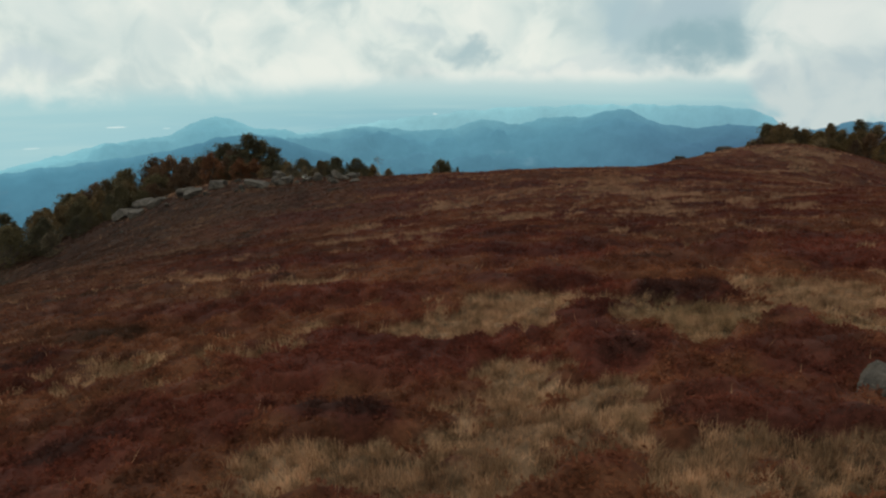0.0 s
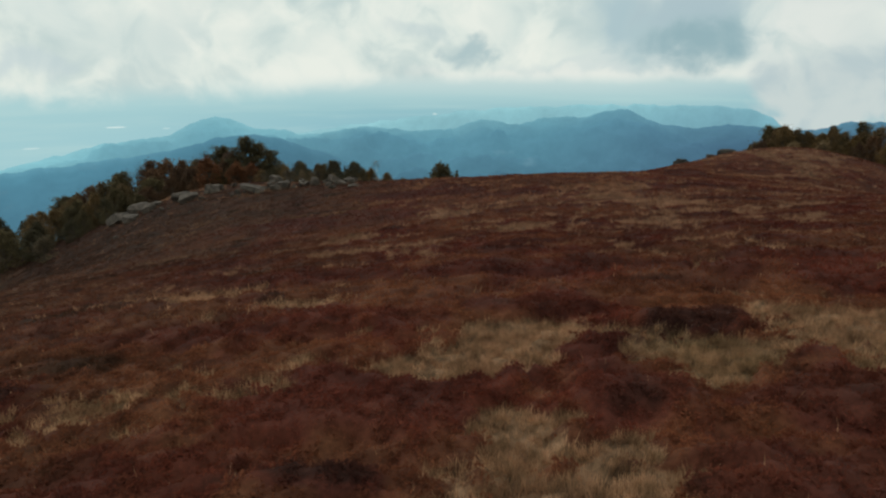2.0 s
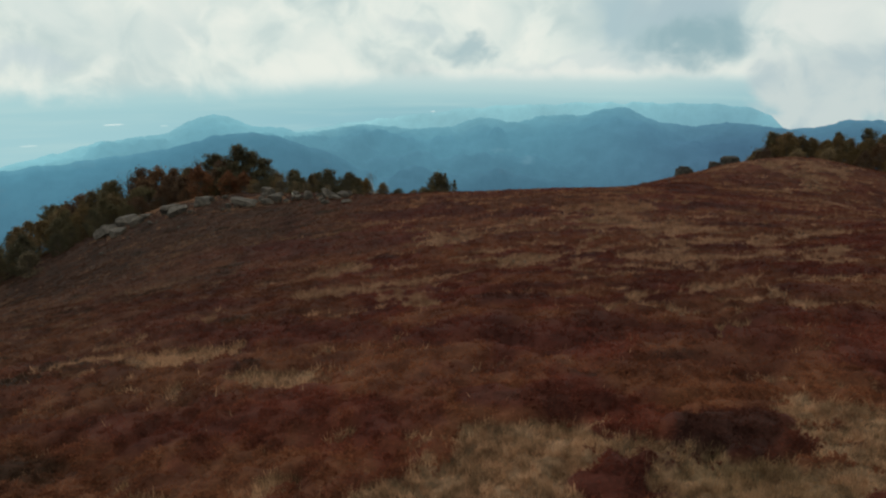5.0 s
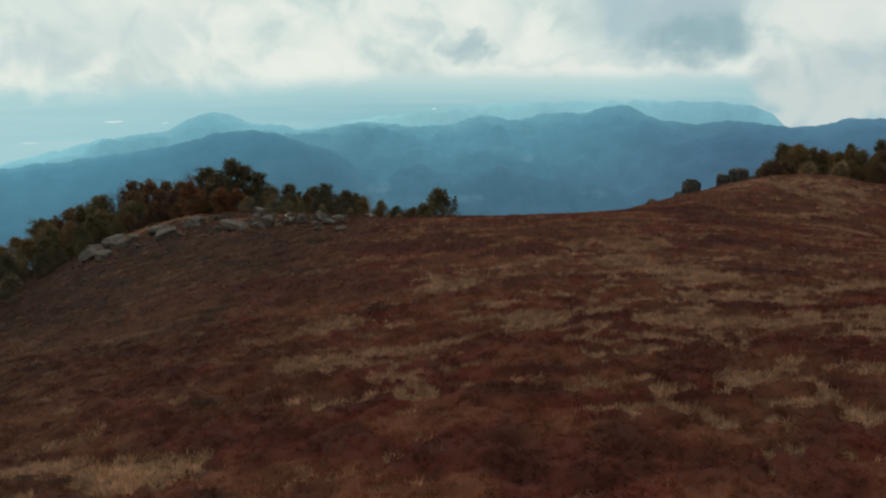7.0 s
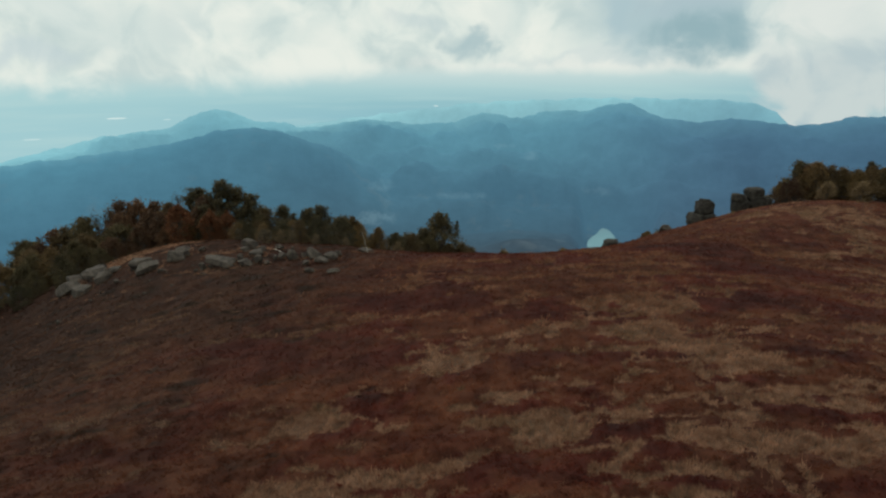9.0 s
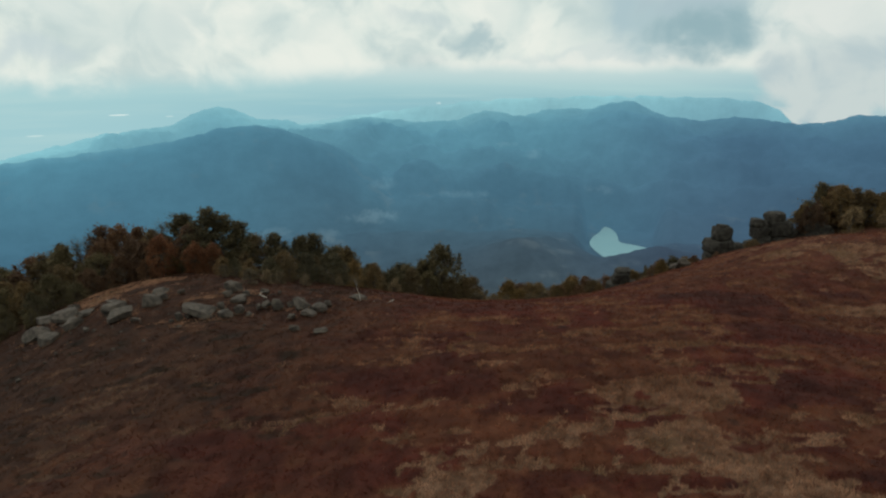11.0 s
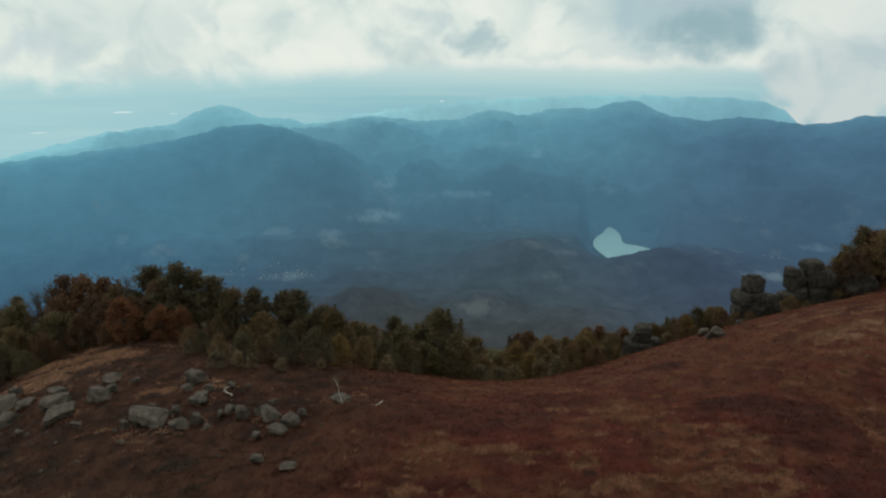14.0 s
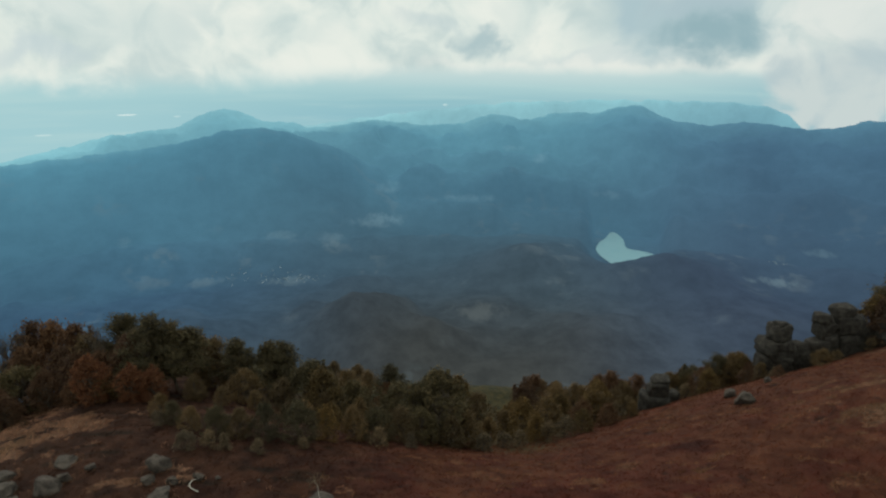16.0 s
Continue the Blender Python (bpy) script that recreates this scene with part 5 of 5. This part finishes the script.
BOULDERS = [
    (-33.5, 91.5, 2.6, 1.7), (-34.3, 95.7, 2.5, 1.1), (-24.7, 93.5, 2.4, 1.6), (-22.4, 88.8, 2.3, 1.3), (-25.5, 85.9, 4.0, 1.4), (-22.2, 83.9, 1.8, 1.2),
    (-14.4, 83.8, 2.1, 1.9), (-13.2, 81.9, 2.0, 1.0), (-12.3, 83.4, 2.1, 1.4), (-35.9, 89.2, 2.9, 1.7), (-42.9, 91.1, 2.3, 2.2), (-9.1, 87.9, 2.1, 0.9),
    (-48.2, 92.0, 3.3, 2.6), (-45.7, 95.2, 3.8, 2.0), (-42.7, 94.0, 2.4, 1.3), (-37.9, 91.5, 2.8, 1.5), (-44.6, 88.9, 2.4, 1.9), (-46.9, 96.5, 2.8, 1.4),
    (-50.4, 97.9, 3.2, 1.8), (-39.6, 94.6, 2.6, 1.1),
]
SMALLER = [
    (-20.8, 84.5, 1.2, 1.0), (-17.0, 84.8, 1.2, 1.2), (-46.8, 98.5, 1.5, 1.1), (-13.4, 77.4, 1.1, 0.6), (-10.7, 76.0, 1.2, 0.55), (-26.5, 82.5, 0.8, 0.5),
    (-19.5, 83.1, 0.8, 0.5), (-14.6, 81.0, 0.9, 0.5), (-33.1, 86.8, 1.1, 0.6), (-24.5, 91.2, 1.1, 0.8), (-22.2, 90.9, 0.9, 0.6), (-11.6, 84.4, 0.9, 0.8),
    (-27.6, 85.1, 1.1, 0.9), (-20.2, 91.4, 1.1, 0.6), (-23.6, 86.6, 1.0, 0.9), (-32.4, 92.6, 1.2, 0.9), (-30.9, 93.8, 0.9, 0.6), (-18.6, 86.0, 1.0, 0.6),
    (-15.4, 85.4, 1.2, 0.8), (-21.6, 88.0, 1.1, 0.7),
]
for i, (x, y, w, h) in enumerate(BOULDERS):
    stone(x, y, w * 0.95, h * random.Random(i).uniform(0.45, 0.66), 100 + i, "weathered grey granite boulder among grass and heather", "boulders on the knoll", blocky=0.62, sunk=0.35)
for i, (x, y, w, h) in enumerate(SMALLER):
    stone(x, y, w, h * 0.8, 200 + i, "small grey granite stone in the heather", "boulders on the knoll", sunk=0.35)
pebbles = random.Random(31)
for i in range(44):
    x = pebbles.uniform(-46, -9)
    y = 84.5 + 0.10 * (x + 28) * (x + 28) * 0.03 + pebbles.gauss(1.5, 3.6)
    w = 0.3 + 0.7 * pebbles.random() ** 2
    stone(x, y, w, w * pebbles.uniform(0.35, 0.6), 500 + i, "small grey granite stone in the heather", "stones on the knoll")
stone(7.95, 9.5, 1.25, 0.42, 300, "pale grey stone half sunk in dark heather", "stone in the heather", turn=12)
# dry grass grows up round the boulders
rng_t = np.random.default_rng(88)
tufts = []
for x, y, w, h in BOULDERS + SMALLER:
    for _ in range(int(46 * w)):
        a = rng_t.uniform(0, 2 * np.pi)
        r = 0.5 * w * rng_t.uniform(0.85, 1.35)
        px, py = x + r * math.cos(a), y + 0.8 * r * math.sin(a)
        long = rng_t.uniform(0.18, 0.48)
        tip = np.array((px, py, 0)) + (rng_t.normal() * 0.14, rng_t.normal() * 0.14, long)
        tufts.append(((px, py), tip, rng_t.uniform(0, np.pi)))
foot = np.array([t[0] for t in tufts])
foot_z = ground_z(foot[:, 0], foot[:, 1]) - 0.04
turn_t = np.array([t[2] for t in tufts])
side = np.c_[np.cos(turn_t), np.sin(turn_t), 0 * turn_t] * 0.024
low_t = np.c_[foot, foot_z]
tip_t = np.array([t[1] for t in tufts]) + np.c_[0 * foot_z, 0 * foot_z, foot_z]
v = np.stack([low_t - side, low_t + side, tip_t], 1).reshape(-1, 3)
tagged(new("grass", mesh_from("grass", v, np.arange(len(v)).reshape(-1, 3), grass_mat, False)), "straw-coloured grass round the granite boulders", "grass", kind="stuff")
# the tor: rounded blocks stacked on one another (x, y, width, height, base, blockiness)
TOR = [(49.7, 133.0, 4.3, 5.0, -20.0, 1.0), (49.6, 133.0, 4.4, 2.5, -15.4, 1.0), (49.7, 133.0, 4.2, 3.3, -14.0, 0.55), (49.9, 133.0, 2.0, 1.1, -11.3, 0.7), (53.9, 134.0, 2.9, 6.0, -20.0, 1.0),
       (56.4, 134.4, 3.0, 5.8, -19.3, 1.0), (58.3, 135.0, 2.8, 6.2, -19.1, 1.0), (57.5, 135.0, 2.6, 2.5, -13.4, 1.0), (57.1, 135.0, 2.5, 1.7, -11.3, 0.9), (62.1, 136.0, 4.6, 6.4, -19.4, 1.0),
       (61.2, 136.0, 3.9, 3.3, -13.4, 1.0), (60.4, 136.0, 3.0, 2.0, -10.6, 0.9), (65.1, 136.5, 3.2, 7.0, -18.8, 1.0), (68.5, 135.0, 5.6, 3.4, -16.5, 1.0), (68.0, 135.0, 5.0, 1.9, -13.4, 1.0),
       (67.6, 135.0, 3.8, 1.8, -11.9, 0.9)]
for i, (x, y, w, h, base, blocky) in enumerate(TOR):
    stone(x, y, w * 1.08, h, 400 + i, "dark weathered granite block stacked in a tor", "blocks of the tor", base, blocky=blocky, turn=(i * 37) % 24 - 12, deep=w * 0.85, mat=tor_mat)
for i, (x, y, w, h, base) in enumerate([(30.8, 128.0, 4.4, 3.7, -23.2), (31.0, 128.0, 2.9, 2.5, -20.0), (33.0, 128.5, 2.6, 3.4, -22.7), (31.3, 128.2, 2.6, 1.1, -18.0)]):
    stone(x, y, w, h, 440 + i, "grey granite block in a small outcrop", "blocks of the outcrop", base, blocky=0.9, deep=w * 0.85, mat=tor_mat)
for i, (x, y, w, h) in enumerate([(42.0, 119.8, 1.21, 0.69), (34.8, 110.7, 1.98, 1.22), (35.5, 115.9, 1.46, 0.97)]):
    stone(x, y, w, h, 460 + i, "pale low granite stone beside the heather", "stones below the tor")


# ---- heather and grass ----
def blades(name, area, per_m2, kind, length, width, seed, mat, label, category):
    """Thousands of leaning sprigs, each one thin triangle; heather where the cover is heather, grass where it is grass."""
    rng = np.random.default_rng(seed)
    x0, x1, y0, y1 = area
    m = int((x1 - x0) * (y1 - y0) * per_m2)
    x, y = rng.uniform(x0, x1, m), rng.uniform(y0, y1, m)
    keep = np.abs(x - 0.5) < 0.78 * (y + 1) + 3
    x, y = x[keep], y[keep]
    c = grass_cover(x, y)
    odds = c if kind == "grass" else 1 - c
    odds = 0.001 + 0.999 * smooth(odds, 0.22, 0.72) if kind == "grass" else smooth(odds, 0.12, 0.70)
    clump = smooth(fbm(x / 0.33, y / 0.33, 2, 50 if kind == "grass" else 55), -0.7, 0.5)
    keep = rng.random(len(x)) < odds * (0.25 + 0.75 * clump)
    keep &= summit(x, y) > -27
    x, y, clump = x[keep], y[keep], clump[keep]
    m = len(x)
    z = ground_z(x, y) - 0.03
    a = rng.uniform(0, 2 * np.pi, m)
    lean = rng.uniform(0.05, 0.75, m) if kind == "grass" else rng.uniform(0.1, 1.0, m)
    size = length * rng.uniform(0.5, 1.2, m) * (0.55 + 0.6 * clump)
    tip = np.c_[x + np.cos(a) * lean * size, y + np.sin(a) * lean * size, z + size * np.sqrt(np.maximum(0.1, 1 - 0.7 * lean ** 2))]
    b = a + np.pi / 2 + rng.normal(0, 0.6, m)
    w = width * rng.uniform(0.6, 1.3, m)
    l, r = np.c_[x - np.cos(b) * w, y - np.sin(b) * w, z], np.c_[x + np.cos(b) * w, y + np.sin(b) * w, z]
    if kind == "grass":
        v = np.stack([l, r, tip], 1).reshape(-1, 3)
    else:
        mid = np.c_[x, y, z + 0.02] + rng.normal(size=(m, 3)) * (0.02, 0.02, 0.03)
        a1, a2 = rng.normal(size=(m, 3)), rng.normal(size=(m, 3))
        a1[:, 2] = np.abs(a1[:, 2]) * 0.8
        a1, a2 = a1 / np.linalg.norm(a1, axis=1)[:, None], a2 / np.linalg.norm(a2, axis=1)[:, None]
        s = (size * 0.5)[:, None]
        v = np.stack([mid, mid + a1 * s + a2 * s * 0.35, mid + a1 * s - a2 * s * 0.35], 1).reshape(-1, 3)
    ob = new(name, mesh_from(name, v, np.arange(3 * m).reshape(-1, 3), mat, False))
    if kind == "heather":
        ob.data.attributes.new("deep", "FLOAT", "POINT").data.foreach_set("value", np.repeat(deep_cover(x, y), 3).astype(np.float32))
    tagged(ob, label, category, kind="stuff")


BANDS = [((-20, 22, 3.5, 21), 860, 0.20, 0.0125), ((-40, 42, 21, 50), 260, 0.25, 0.022), ((-70, 85, 50, 128), 105, 0.28, 0.036)]
for i, (area, many, long, wide) in enumerate(BANDS):
    blades("heather", area, many, "heather", long * 0.9, wide, 600 + i, heather_mat, "rust-red autumn heather covering the moor in low mounds", "heather")
    blades("grass", area, many * 1.1, "grass", long * (1.35 - 0.10 * i), wide * 0.85, 650 + i, grass_mat, "pale dry moor grass in drifts between the heather", "grass")

# ---- the far village: pale houses scattered over the valley floor ----
house_mat = bpy.data.materials.new("far_pale_houses")
house_mat.use_nodes = True
k = Nodes(house_mat.node_tree)
bsdf, end = k.add("ShaderNodeBsdfPrincipled"), k.add("ShaderNodeOutputMaterial")
k.put(bsdf.inputs["Base Color"], k.ramp(island(k), [(0.0, srgb(78, 98, 112)), (0.7, srgb(112, 130, 142)), (1.0, srgb(158, 172, 180))]))
bsdf.inputs["Roughness"].default_value = 0.9
k.link(bsdf.outputs[0], end.inputs[0])
rng = random.Random(77)
verts, faces = [], []
for caz, cr, waz, wr, count in [(-14.2, 2575, 1.5, 16, 44), (-18.0, 2640, 4.2, 34, 40), (27.7, 2900, 1.2, 20, 10)]:
    for _ in range(count):
        a, r = rng.gauss(caz, waz * 0.6), rng.gauss(cr, wr)
        x, y = EYE[0] + r * math.sin(radians(a)), EYE[1] + r * math.cos(radians(a))
        z = float(far_z(np.array(a), np.array(r))) - 3
        w, d, h, turn = rng.uniform(2.2, 4.6), rng.uniform(2.0, 3.2), rng.uniform(2.2, 3.6), rng.uniform(0, 3)
        base = len(verts)
        for dx, dy, dz in ((-w, -d, 0), (w, -d, 0), (w, d, 0), (-w, d, 0), (-w, -d, h), (w, -d, h), (w, d, h), (-w, d, h), (-w, 0, h * 1.5), (w, 0, h * 1.5)):
            verts.append((x + dx * math.cos(turn) - dy * math.sin(turn), y + dx * math.sin(turn) + dy * math.cos(turn), z + dz))
        faces += [tuple(base + i for i in f) for f in ((0, 1, 5, 4), (2, 3, 7, 6), (4, 5, 9, 8), (6, 7, 8, 9), (0, 4, 8, 3), (3, 8, 7, 3), (1, 2, 9, 5), (2, 6, 9, 9))]
village = bpy.data.meshes.new("village")
village.from_pydata(verts, [], [tuple(dict.fromkeys(f)) for f in faces])
village.materials.append(house_mat)
tagged(new("village", village), "tiny pale houses scattered over the hazy valley", "village", kind="stuff")
